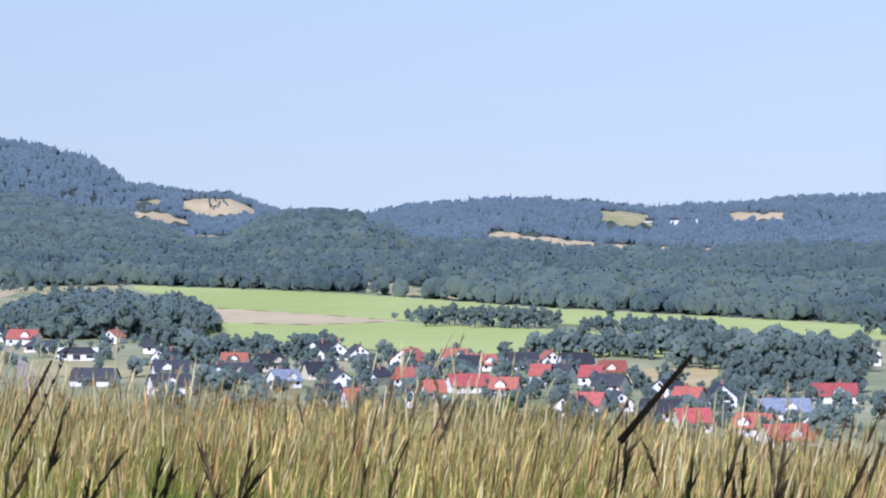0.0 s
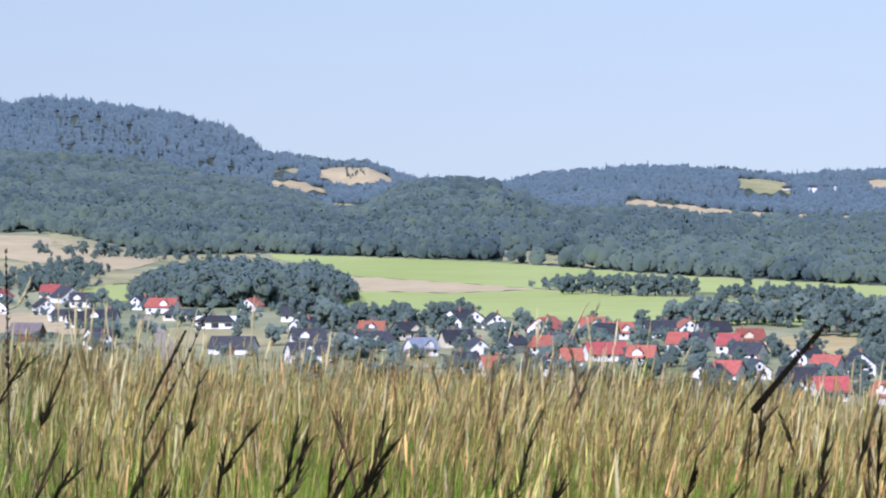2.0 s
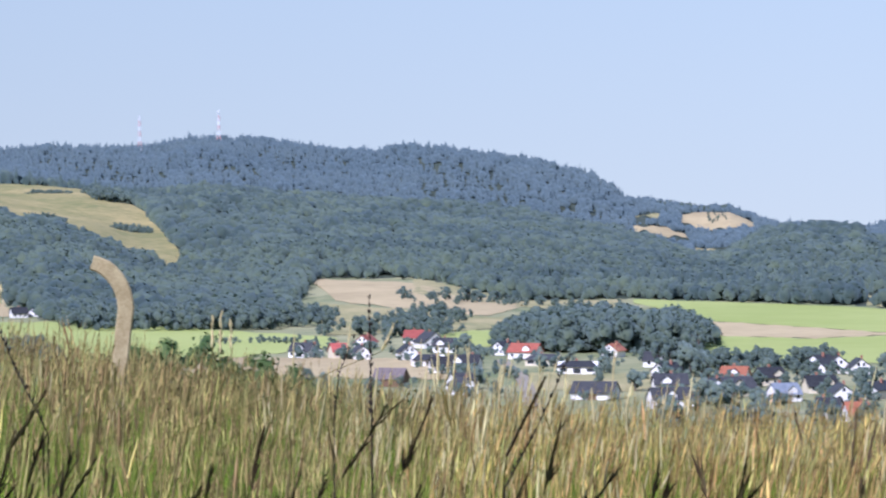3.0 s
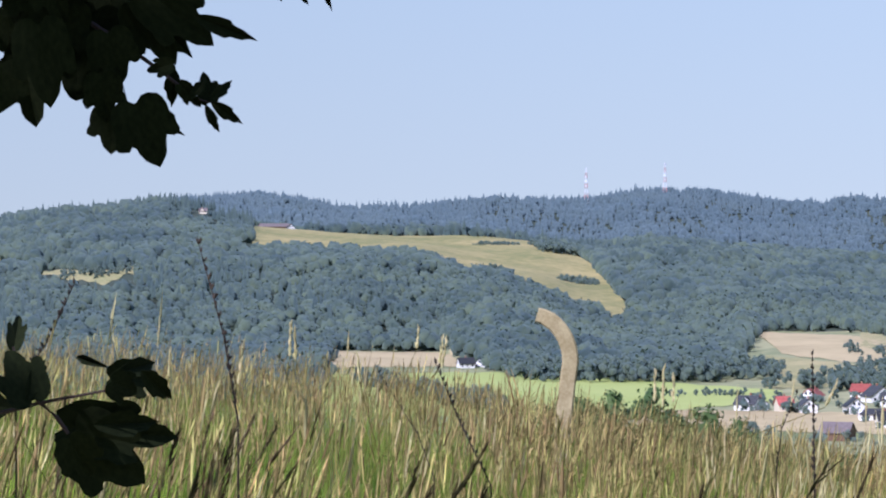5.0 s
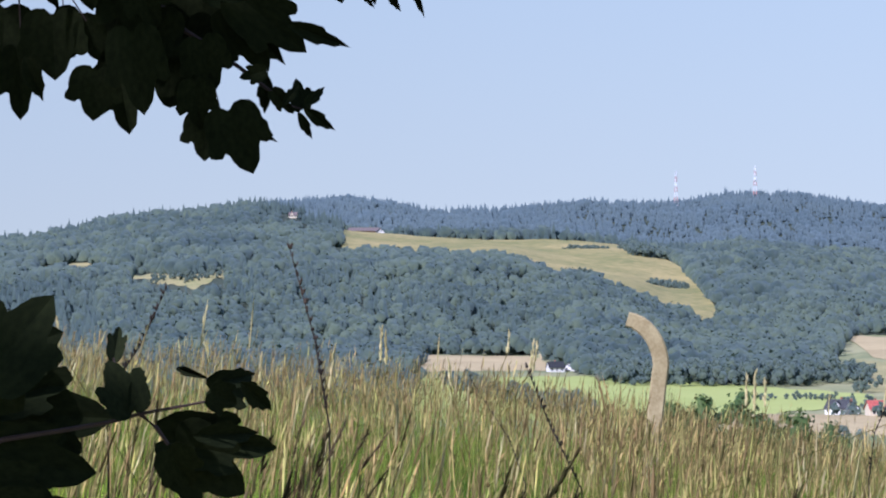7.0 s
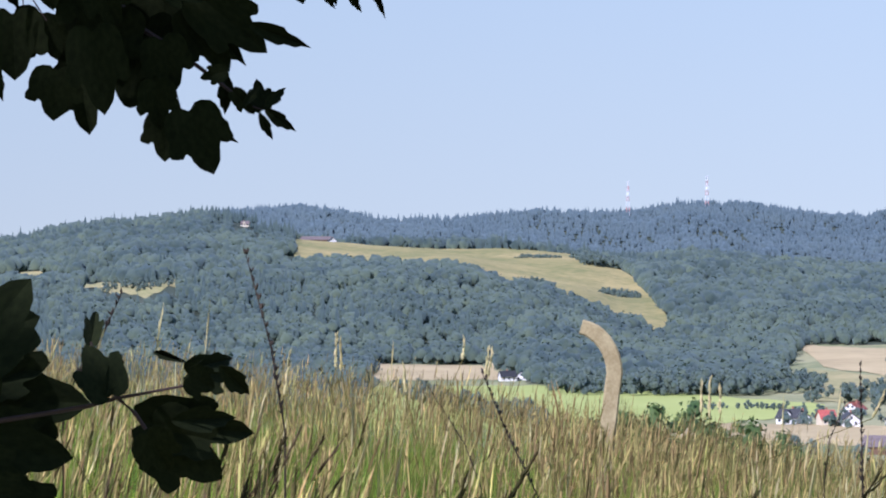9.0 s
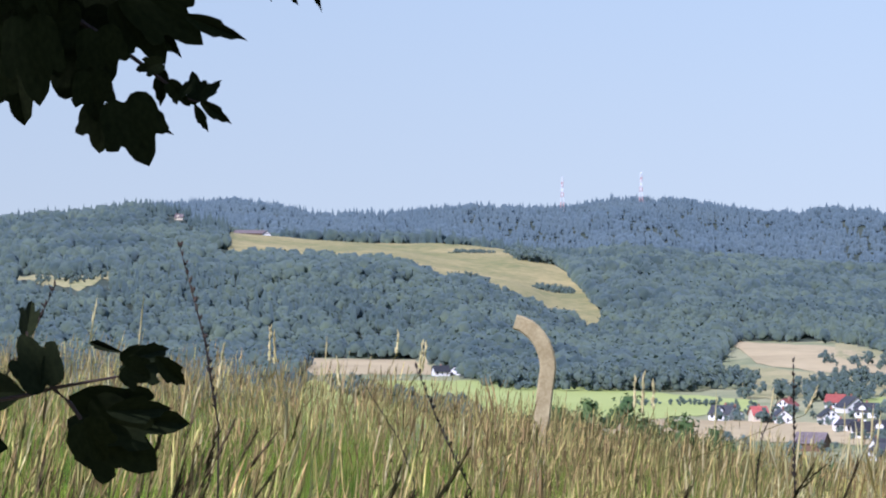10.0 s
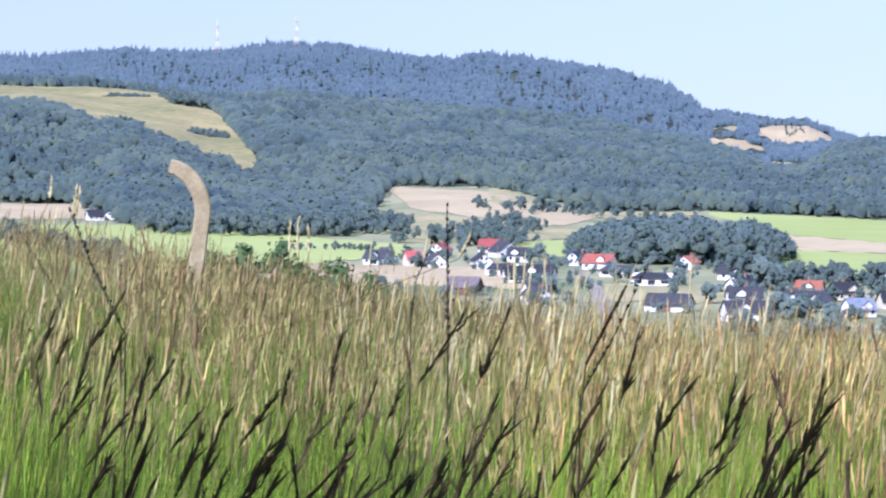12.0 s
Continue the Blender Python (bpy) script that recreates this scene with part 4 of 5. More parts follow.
def grass(name, seed, n, r0, r1, tall, spread, mats, label, heads=0.6, blades=3, power=1.0, fat=1.0, droop=0.0, head_size=1.0, tufts=1, spikelets=2, slim=False, span=(-31, 12), fuzz=0.28, lean=0.0):
    """Stems green below and dry above, seed heads that lean with the wind, and blades round the foot."""
    rng = np.random.default_rng(seed)
    per = 9
    m = n // per + 1
    az = np.radians(np.repeat(rng.uniform(*span, m), per)[:n])
    r = np.repeat(r0 + (r1 - r0) * rng.uniform(0, 1, m) ** power, per)[:n]
    tuft = rng.uniform(0.04, 0.11, m).repeat(per)[:n]
    x, y = r * np.sin(az) + rng.normal(0, 1, n) * tuft, r * np.cos(az) + rng.normal(0, 1, n) * tuft
    b = np.stack([x, y, height(x, y) - 0.02], -1)
    patch = 0.5 + 0.5 * np.sin(x * 0.55 + 1) * np.cos(y * 0.42) + 0.35 * np.sin(x * 1.7 + y * 1.1) * np.sin(x * 0.31) + 0.2 * np.sin(x * 4.1 - y)
    h = tall * (0.80 + 0.17 * patch + rng.normal(0, spread, n) + np.repeat(rng.normal(0, 0.05, m), per)[:n] + 0.22 * tufts * (rng.uniform(0, 1, n) < 0.05))
    if not tufts:
        h = h - b[:, 2] * 0.8
    h = np.minimum(h, tall * 1.22)
    gust = 0.05 + 0.04 * np.sin(x * 0.8 + y * 0.5)
    wind = np.stack([rng.normal(lean, 0.06 + 0.35 * lean, n) + gust, rng.normal(0.0, 0.07, n), 0 * h], -1) * h[:, None]
    up = np.stack([0 * h, 0 * h, h], -1)
    tip = b + wind + up
    bend = np.stack([rng.normal(-0.05, 0.05, n), rng.normal(0, 0.04, n), 0 * h], -1)
    knee = b * 0.4 + tip * 0.6 + bend * 0.45
    w0 = np.full(n, 0.0017) * fat
    parts_ = [(*ribbons(rng, b, knee, bend * 0.3, w0, 1), 2), (*ribbons(rng, knee, tip, bend * 0.2, w0 * 0.85, 1), 1)]
    hd = rng.uniform(0, 1, n) < heads * np.clip((r - r0) / 7.0 + 0.15 + droop * 9, 0, 1)
    k = int(hd.sum())
    ln = rng.uniform(0.10, 0.23, k) * head_size
    way = wind[hd] * 2.2 + np.stack([rng.normal(0.03 + droop, 0.06 + droop, k), rng.normal(0, 0.08, k), h[hd] * (1 - droop)], -1)
    way /= np.linalg.norm(way, axis=1)[:, None]
    parts_.append((*spindles(rng, tip[hd] - way * 0.02, tip[hd] + way * ln[:, None], rng.uniform(0.0028, 0.0062, k) * (fat if tufts else 0.8), slim), 0))
    if len(mats) > 3:
        faces = len(parts_[-1][1]) // max(k, 1)
        dull = rng.uniform(0, 1, k) < np.clip((r[hd] - 8) / 22, 0.25, 0.6)
        parts_[-1] = (*parts_[-1][:2], np.where(np.repeat(dull, faces), 3, 0))
    for i in range(spikelets):
        u = rng.uniform(0.0, 0.75, k)[:, None]
        s = tip[hd] + way * ln[:, None] * u
        out = way + np.stack([rng.normal(0.05, fuzz, k), rng.normal(0, fuzz, k), 0 * ln], -1)
        parts_.append((*spindles(rng, s, s + out * (ln * rng.uniform(0.14, 0.36, k))[:, None], rng.uniform(0.002, 0.004, k) * fat, True), 0))
    for i in range(blades):
        off = np.stack([rng.normal(0, 0.06, n), rng.normal(0, 0.06, n), 0 * h], -1)
        hb = h * rng.uniform(0.35, 0.88, n)
        lean = np.stack([rng.normal(0.05, 0.19, n), rng.normal(0, 0.15, n), 0 * h], -1)
        arch = (rng.uniform(0, 1, n) < 0.3)[:, None]
        lean = np.where(arch, lean * 1.8, lean)
        hb = hb * np.where(arch[:, 0], 0.85, 1.0)
        bow = lean * -0.5 + np.where(arch, np.array([[0, 0, 0.14]]), 0)
        parts_.append((*ribbons(rng, b + off, b + off + lean + np.stack([0 * h, 0 * h, hb], -1), bow, rng.uniform(0.0018, 0.0042, n) * fat, 2), 2))
    v, f, m = join(parts_)
    return tagged(tri_mesh(name, v, f, [M[q] for q in mats], m), label, "grass", kind="stuff")


grass("meadow_grass", 61, 10500, 9.0, 30.0, 1.09, 0.11, ("straw", "stem", "blade", "brown_head"), "tall dry straw-coloured grass with green blades below", heads=0.62, blades=4, spikelets=3, fat=0.9, fuzz=0.24, span=(-31, -8.6))
grass("golden_grass", 78, 9800, 9.0, 30.0, 1.09, 0.11, ("gold", "gold_stem", "blade", "straw"), "tall golden grass with green blades below", heads=0.8, blades=3, spikelets=3, fat=0.9, fuzz=0.24, span=(-9.4, 12))
grass("far_meadow_grass", 64, 14000, 26.0, 52.0, 1.11, 0.09, ("straw", "stem", "blade", "brown_head"), "tall dry brownish grass on the meadow's brow", heads=0.9, blades=2, spikelets=1, slim=True, span=(-31, -8.6))
grass("far_golden_grass", 79, 12500, 26.0, 52.0, 1.11, 0.09, ("gold", "gold_stem", "blade", "brown_head"), "tall golden and brownish grass on the meadow's brow", heads=0.9, blades=2, spikelets=1, slim=True, span=(-9.4, 12))
grass("green_grass", 63, 15000, 7.0, 18.0, 0.86, 0.13, ("straw", "lush", "lush"), "lush green grass under the dry stalks", heads=0.03, blades=3, fat=1.7, spikelets=0)
grass("pale_grass", 69, 760, 9.5, 22.0, 1.31, 0.11, ("pale_straw", "straw", "stem"), "pale upright grass stalks standing out of the meadow", heads=1.0, blades=0, fat=1.0, spikelets=4, fuzz=0.12)
grass("post_grass", 70, 900, 15.0, 23.3, 1.16, 0.10, ("straw", "stem", "blade", "brown_head"), "tall dry grass grown up round the concrete post", heads=0.8, blades=4, spikelets=3, fat=1.1, span=(-16.2, -13.6))
# next two: stems and blades take the dark head colour as painted shade
grass("near_grass", 62, 330, 4.6, 8.0, 1.12, 0.11, ("dark_head", "dark_head", "dark_head"), "grass coloured dark for shade, with long seed heads near the tree", heads=0.9, blades=2, fat=1.0, droop=0.03, head_size=0.95, tufts=0, spikelets=16, fuzz=0.16, lean=0.05)
grass("shaded_grass", 80, 330, 4.4, 6.4, 1.06, 0.08, ("dark_head", "dark_head", "dark_head"), "tangled grass coloured dark for the shade of the tree", heads=0.8, blades=3, droop=0.05, tufts=0, spikelets=12, fuzz=0.18, lean=0.06, span=(-18, 2))
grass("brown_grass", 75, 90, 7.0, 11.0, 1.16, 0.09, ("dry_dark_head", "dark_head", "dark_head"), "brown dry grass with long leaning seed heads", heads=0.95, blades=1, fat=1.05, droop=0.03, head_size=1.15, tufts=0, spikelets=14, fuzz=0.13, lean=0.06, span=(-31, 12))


# ---- the bent concrete fence post ----
def fence_post(az, dist, thick=0.125):
    p = spot(az, dist)
    top = EYE + dist * math.tan(radians(-0.77)) - p.z
    bm = bmesh.new()
    path = [(-0.07, -0.3), (-0.02, top - 1.0), (0.03, top - 0.55)]
    path += [(0.05 - 0.30 * (1 - math.cos(a)), top - 0.40 + 0.36 * math.sin(a)) for a in np.linspace(0.0, 1.42, 9)]
    rings = []
    for i, (x, z) in enumerate(path):
        q, r = path[max(i - 1, 0)], path[min(i + 1, len(path) - 1)]
        t = Vector((r[0] - q[0], 0, r[1] - q[1])).normalized()
        nrm = Vector((t.z, 0, -t.x))
        w = thick / 2 * (1 if i < 10 else 0.92)
        ring = []
        for sx, sy in ((-1, -0.8), (-0.8, -1), (0.8, -1), (1, -0.8), (1, 0.8), (0.8, 1), (-0.8, 1), (-1, 0.8)):
            ring.append(bm.verts.new(Vector((x, 0, z)) + nrm * (sx * w) + Vector((0, sy * w, 0))))
        rings.append(ring)
    for a, b in zip(rings, rings[1:]):
        for i in range(8):
            bm.faces.new((a[i], a[(i + 1) % 8], b[(i + 1) % 8], b[i]))
    bm.faces.new(rings[-1])
    bm.faces.new(rings[0][::-1])
    t = empty("fence_post", Matrix.Translation(p) @ Matrix.Rotation(radians(-az), 4, "Z"))
    part("post", bm, M["concrete"], t)
    tagged(t, "weathered concrete fence post with a bent top", "fence post")


fence_post(-14.9, 24.0)
copse("scrub", 56, 16, -16.36, -16.05, 2895, 2920, 8, "dark round bush on the ski meadow")
copse("scrub", 57, 60, -16.6, -15.75, 3335, 3352, 6, "low dark scrub on the ski meadow")
copse("scrub", 58, 80, -15.05, -14.3, 2930, 2965, 8, "scrub at the edge of the ski meadow")
copse("scrub", 59, 24, -15.6, -15.0, 3330, 3420, 10, "trees at the edge of the ski meadow")
copse("scrub", 60, 14, -20.9, -20.55, 3440, 3480, 15, "dark clump of trees on the hill shoulder")
copse("scrub", 65, 60, -9.8, -6.2, 1900, 2050, 6, "scattered scrub on the dry meadow")
copse("scrub", 66, 14, -24.1, -23.2, 2690, 2750, 7, "loose scrub in the hillside clearing")
copse("scrub", 67, 110, -15.45, -14.75, 3230, 3340, 14, "tree clump reaching into the ski meadow")
copse("scrub", 68, 10, -22.9, -22.5, 2680, 2750, 9, "trees at the edge of the hillside clearing")
copse("scrub", 71, 9, -24.05, -23.75, 2690, 2770, 7, "loose scrub in the hillside clearing")
copse("scrub", 72, 10, -23.45, -23.1, 2665, 2705, 6, "loose scrub in the hillside clearing")
copse("scrub", 73, 12, -23.1, -22.75, 2690, 2735, 8, "loose scrub in the hillside clearing")
copse("tree_belt", 76, 60, -5.4, -3.25, 4572, 4600, 11, "line of small trees along the bare knoll")
copse("tree_belt", 77, 30, 2.4, 3.5, 4570, 4600, 13, "rounded trees on the far skyline")
copse("scrub", 74, 12, -4.6, -3.9, 4330, 4460, 7, "scattered small trees on the bare knoll")


# ---- the maple that hangs into the view ----
def maple_outline():
    """Half of a five-lobed leaf, from the tip down to the stalk; x to the side, y towards the tip."""
    half = [(0.0, 0.94), (0.12, 0.89), (0.23, 0.79), (0.29, 0.66), (0.32, 0.55), (0.37, 0.50), (0.49, 0.55), (0.61, 0.54), (0.68, 0.47), (0.69, 0.37), (0.65, 0.26), (0.62, 0.16),
            (0.63, 0.05), (0.58, -0.07), (0.47, -0.16), (0.33, -0.21), (0.16, -0.20), (0.03, -0.12)]
    return half + [(-x, y) for x, y in half[::-1][:-1]]


def young_outline():
    """Half of a small young leaf with shallow lobes, and its mirror."""
    half = [(0.0, 0.94), (0.10, 0.82), (0.27, 0.68), (0.33, 0.50), (0.50, 0.40), (0.47, 0.20), (0.33, 0.02), (0.17, -0.10), (0.03, -0.14)]
    return half + [(-x, y) for x, y in half[::-1][:-1]]


def leaf_mesh(name, outline, fold, curl, seed):
    """One lobed leaf of unit size, folded along its midrib and curled, with a little thickness."""
    rng = random.Random(seed)
    bm = bmesh.new()
    ring = []
    for x, y in outline:
        x, y = x * rng.uniform(0.94, 1.06), y * rng.uniform(0.96, 1.04)
        ring.append((x * math.cos(fold), y, abs(x) * math.sin(fold) - curl * y * y - 0.25 * curl * x * x))
    inner = [(x * 0.45, y * 0.5 + 0.05, z * 0.4) for x, y, z in ring]
    for sgn in (1, -1):
        o = [bm.verts.new((x, y, z + sgn * 0.004)) for x, y, z in ring]
        i = [bm.verts.new((x, y, z + sgn * 0.006)) for x, y, z in inner]
        c = bm.verts.new((0, 0.1, sgn * 0.008))
        n = len(o)
        for k in range(n):
            j = (k + 1) % n
            f1 = (o[k], o[j], i[j], i[k])
            f2 = (i[k], i[j], c)
            bm.faces.new(f1 if sgn < 0 else f1[::-1])
            bm.faces.new(f2 if sgn < 0 else f2[::-1])
        if sgn > 0:
            top = o
        else:
            for k in range(n):
                j = (k + 1) % n
                bm.faces.new((top[k], top[j], o[j], o[k]))
    me = bpy.data.meshes.new(name)
    bm.to_mesh(me)
    bm.free()
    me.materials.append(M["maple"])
    return me


LEAVES = [leaf_mesh("leaf", maple_outline(), 0.15, 0.1, 0), leaf_mesh("leaf", maple_outline(), 0.35, 0.22, 1), leaf_mesh("leaf", young_outline(), 0.4, 0.3, 2),
          leaf_mesh("leaf", maple_outline(), 0.25, -0.15, 3), leaf_mesh("leaf", young_outline(), 0.9, 0.2, 4)]


def sight(az, el, d):
    a, e = radians(az), radians(el)
    return Vector((d * math.sin(a) * math.cos(e), d * math.cos(a) * math.cos(e), EYE + d * math.sin(e)))


def twig(parent, pts, r0, r1, name="twig"):
    """A tapering bent rod through the given points."""
    bm = bmesh.new()
    rings = []
    n = len(pts)
    for i, p in enumerate(pts):
        t = (pts[min(i + 1, n - 1)] - pts[max(i - 1, 0)]).normalized()
        a = t.orthogonal().normalized()
        b = t.cross(a)
        r = r0 + (r1 - r0) * i / (n - 1)
        rings.append([bm.verts.new(p + (a * math.cos(k * 1.0472) + b * math.sin(k * 1.0472)) * r) for k in range(6)])
    for p, q in zip(rings, rings[1:]):
        for k in range(6):
            bm.faces.new((p[k], p[(k + 1) % 6], q[(k + 1) % 6], q[k]))
    bm.faces.new(rings[-1])
    bm.faces.new(rings[0][::-1])
    return part(name, bm, M["twig"], parent)


maple = empty("maple_tree", Matrix.Translation((-6.6, 0.6, float(height(-6.6, 0.6)))))


def leaf_on(parent, az0, el0, az1, el1, wide, kind, d):
    """A leaf from its stalk (bearing and elevation) to its tip, turned broadside to the meadow path."""
    p, q = sight(az0, el0, d), sight(az1, el1, d + 0.02)
    y = (q - p).normalized()
    z = (Vector((0, 0, EYE)) - p).normalized()
    x = y.cross(z).normalized()
    m = Matrix((x, y, x.cross(y))).transposed().to_4x4()
    size = (q - p).length / 1.08
    ob = new("leaf", LEAVES[kind])
    ob.parent = parent
    ob.matrix_local = parent.matrix_world.inverted() @ Matrix.Translation(p) @ m @ Matrix.Diagonal((size * wide, size, size * 0.7, 1)) @ Matrix.Translation((0, 0.14, 0))
    return ob


def hang(az0, el0, az1, el1, wide=1.0, kind=0, d=5.0):
    return leaf_on(maple, az0, el0, az1, el1, wide, kind, d)


hang(-22.50, 3.09, -22.04, 1.91, 0.74, 0, 4.94)
hang(-22.89, 3.00, -22.93, 2.13, 0.78, 0, 5.01)
hang(-22.62, 2.98, -21.58, 2.47, 0.37, 2, 4.97)
hang(-22.76, 2.98, -23.32, 2.64, 0.45, 2, 5.02)
hang(-24.49, 3.85, -24.28, 2.61, 0.63, 1, 5.03)
hang(-24.87, 3.80, -24.93, 2.86, 0.85, 0, 4.90)
hang(-24.23, 4.51, -24.01, 2.98, 0.59, 0, 4.88)
hang(-23.52, 4.36, -23.56, 3.12, 0.85, 3, 5.08)
hang(-22.99, 4.36, -22.76, 3.37, 0.74, 0, 4.94)
hang(-23.11, 3.60, -22.99, 2.68, 0.67, 1, 4.94)
hang(-23.32, 4.93, -23.44, 3.85, 0.89, 0, 5.12)
hang(-25.66, 4.81, -25.62, 3.59, 0.81, 0, 4.99)
hang(-25.15, 4.82, -25.45, 4.00, 0.89, 3, 5.08)
hang(-25.05, 4.66, -24.85, 3.95, 0.67, 0, 4.99)
hang(-26.26, 4.15, -26.24, 2.86, 0.55, 1, 5.03)
hang(-26.16, 4.00, -25.82, 3.18, 0.44, 2, 4.92)
hang(-26.57, 4.20, -26.62, 3.38, 0.74, 0, 5.03)
hang(-26.51, 4.91, -26.57, 3.89, 0.89, 0, 5.09)
hang(-26.46, 6.07, -26.61, 4.95, 0.67, 1, 5.01)
hang(-26.01, 5.83, -25.53, 4.79, 0.37, 2, 5.06)
hang(-26.16, 6.23, -25.96, 5.12, 0.67, 0, 5.04)
hang(-25.25, 6.03, -24.93, 4.84, 0.59, 1, 4.90)
hang(-25.55, 6.23, -25.35, 5.32, 0.81, 0, 5.06)
hang(-24.64, 6.34, -24.74, 5.63, 0.81, 3, 5.02)
hang(-24.49, 5.58, -23.98, 4.41, 0.85, 0, 4.95)
hang(-24.13, 5.43, -23.78, 4.52, 0.74, 1, 4.89)
hang(-23.31, 5.23, -23.09, 4.06, 0.93, 0, 5.09)
hang(-23.77, 4.92, -24.13, 3.70, 0.81, 0, 4.99)
hang(-24.54, 4.82, -24.49, 3.75, 0.52, 3, 5.05)
hang(-24.34, 4.11, -24.64, 3.19, 0.74, 0, 5.09)
hang(-22.75, 4.72, -23.01, 3.85, 0.81, 3, 5.05)
hang(-23.01, 5.08, -22.65, 4.42, 0.74, 0, 5.10)
hang(-22.34, 5.15, -21.08, 4.11, 0.55, 0, 4.97)
hang(-22.39, 5.29, -21.39, 4.91, 0.52, 1, 5.07)
hang(-22.50, 4.88, -21.76, 3.76, 0.59, 0, 4.99)
hang(-22.29, 4.78, -21.45, 3.86, 0.44, 2, 5.10)
hang(-22.65, 5.23, -22.19, 4.52, 0.89, 3, 5.09)
hang(-23.11, 5.44, -22.19, 5.03, 0.52, 1, 4.90)
hang(-21.42, 4.64, -20.26, 4.19, 0.32, 2, 4.91)
hang(-21.80, 3.78, -22.31, 3.64, 0.52, 1, 4.93)
hang(-21.80, 3.70, -21.85, 2.96, 0.48, 2, 5.11)
hang(-21.70, 3.42, -21.29, 2.98, 0.44, 1, 4.98)
hang(-21.15, 3.07, -21.27, 3.64, 0.55, 0, 5.03)
hang(-21.12, 3.14, -20.71, 3.50, 0.45, 2, 4.95)
hang(-21.12, 3.09, -20.53, 2.67, 0.40, 2, 5.00)
hang(-21.22, 3.03, -20.96, 2.50, 0.36, 2, 4.97)
hang(-21.50, 3.14, -21.17, 3.60, 0.37, 2, 4.96)
hang(-20.65, 5.80, -20.42, 4.99, 0.67, 0, 5.02)
hang(-20.91, 5.59, -20.13, 5.97, 0.59, 1, 5.02)
hang(-20.55, 5.44, -19.62, 5.64, 0.41, 2, 5.10)
hang(-21.11, 5.34, -20.55, 5.65, 0.44, 1, 5.04)
hang(-19.93, 5.34, -19.81, 4.93, 0.42, 2, 5.10)
hang(-19.62, 5.24, -19.34, 4.81, 0.34, 2, 5.09)
hang(-19.23, 5.54, -18.92, 4.70, 0.23, 2, 5.12)
hang(-20.14, 5.29, -19.81, 4.87, 0.26, 2, 5.04)
hang(-22.39, 5.90, -22.03, 5.38, 0.59, 1, 4.92)
hang(-22.19, 5.69, -21.88, 5.42, 0.67, 2, 5.09)
hang(-21.73, 5.62, -21.21, 5.36, 0.44, 1, 5.11)
hang(-23.31, 5.64, -22.85, 5.23, 0.37, 2, 5.10)
hang(-21.06, 6.26, -20.55, 5.75, 0.74, 0, 5.02)
hang(-23.82, 6.45, -23.31, 5.95, 0.74, 1, 5.05)
hang(-22.60, 6.41, -22.80, 5.79, 0.74, 0, 4.93)
hang(-21.78, 6.36, -21.57, 5.85, 0.67, 3, 5.08)
hang(-20.13, 6.36, -19.88, 5.64, 0.44, 2, 5.02)
for i in range(30):
    rr = random.Random(700 + i)
    a, e = rr.uniform(-28.2, -19.8), rr.uniform(6.3, 7.8)
    hang(a, e, a + rr.uniform(-0.5, 0.6), e - rr.uniform(0.7, 1.1), 1.0, rr.choice((0, 1, 3)), rr.uniform(4.8, 5.3))


def rod(points, r0, r1, d=5.03):
    twig(maple, [sight(a, e, d) for a, e in points], r0, r1)


rod([(-28.17, 6.81), (-26.06, 6.13), (-24.84, 5.78), (-23.93, 5.18), (-23.32, 4.52), (-22.75, 4.16), (-22.14, 3.72), (-21.68, 3.37), (-21.37, 3.14), (-21.14, 3.07)], 0.008, 0.0012)
rod([(-24.84, 5.78), (-23.11, 5.74), (-22.09, 5.49), (-21.16, 5.36), (-20.34, 5.32), (-19.62, 5.18), (-19.26, 5.21)], 0.004, 0.0009)
rod([(-24.08, 5.89), (-23.52, 5.13)], 0.0022, 0.001)
rod([(-22.75, 4.21), (-22.75, 3.50), (-22.60, 2.93)], 0.0018, 0.0008)
rod([(-22.86, 4.29), (-22.42, 4.34)], 0.001, 0.0007)
rod([(-23.32, 4.52), (-24.13, 4.51), (-24.49, 3.85)], 0.0018, 0.0008)
rod([(-26.06, 6.13), (-25.55, 5.42), (-25.05, 4.66)], 0.0022, 0.001)
rod([(-26.06, 6.13), (-26.26, 5.01), (-26.21, 4.10)], 0.0022, 0.001)
rod([(-21.83, 5.08), (-21.37, 4.62)], 0.0012, 0.0008)
rod([(-25.55, 6.13), (-25.47, 4.92)], 0.0014, 0.001)
twig(maple, [sight(-28.30, 6.79, 5.03), Vector((-4.0, 3.2, 3.2)), Vector((-5.4, 1.8, 3.5)), Vector((-6.5, 0.7, 3.3))], 0.02, 0.05, "limb")

# trunk, boughs and unseen crown over the camera, placed to shade the nearest grass
twig(maple, [Vector((-6.6, 0.6, -0.2)) + Vector((0.03 * k, 0.02 * k, 0.9 * k)) for k in range(9)], 0.26, 0.10, "trunk")
for k in range(7):
    a = k * 0.9 + 0.3
    b0 = Vector((-6.5, 0.7, 3.2 + 0.5 * k))
    twig(maple, [b0, b0 + Vector((math.cos(a) * 1.6, math.sin(a) * 1.6, 0.7)), b0 + Vector((math.cos(a) * 3.4, math.sin(a) * 3.4, 1.0))], 0.07, 0.015, "limb")


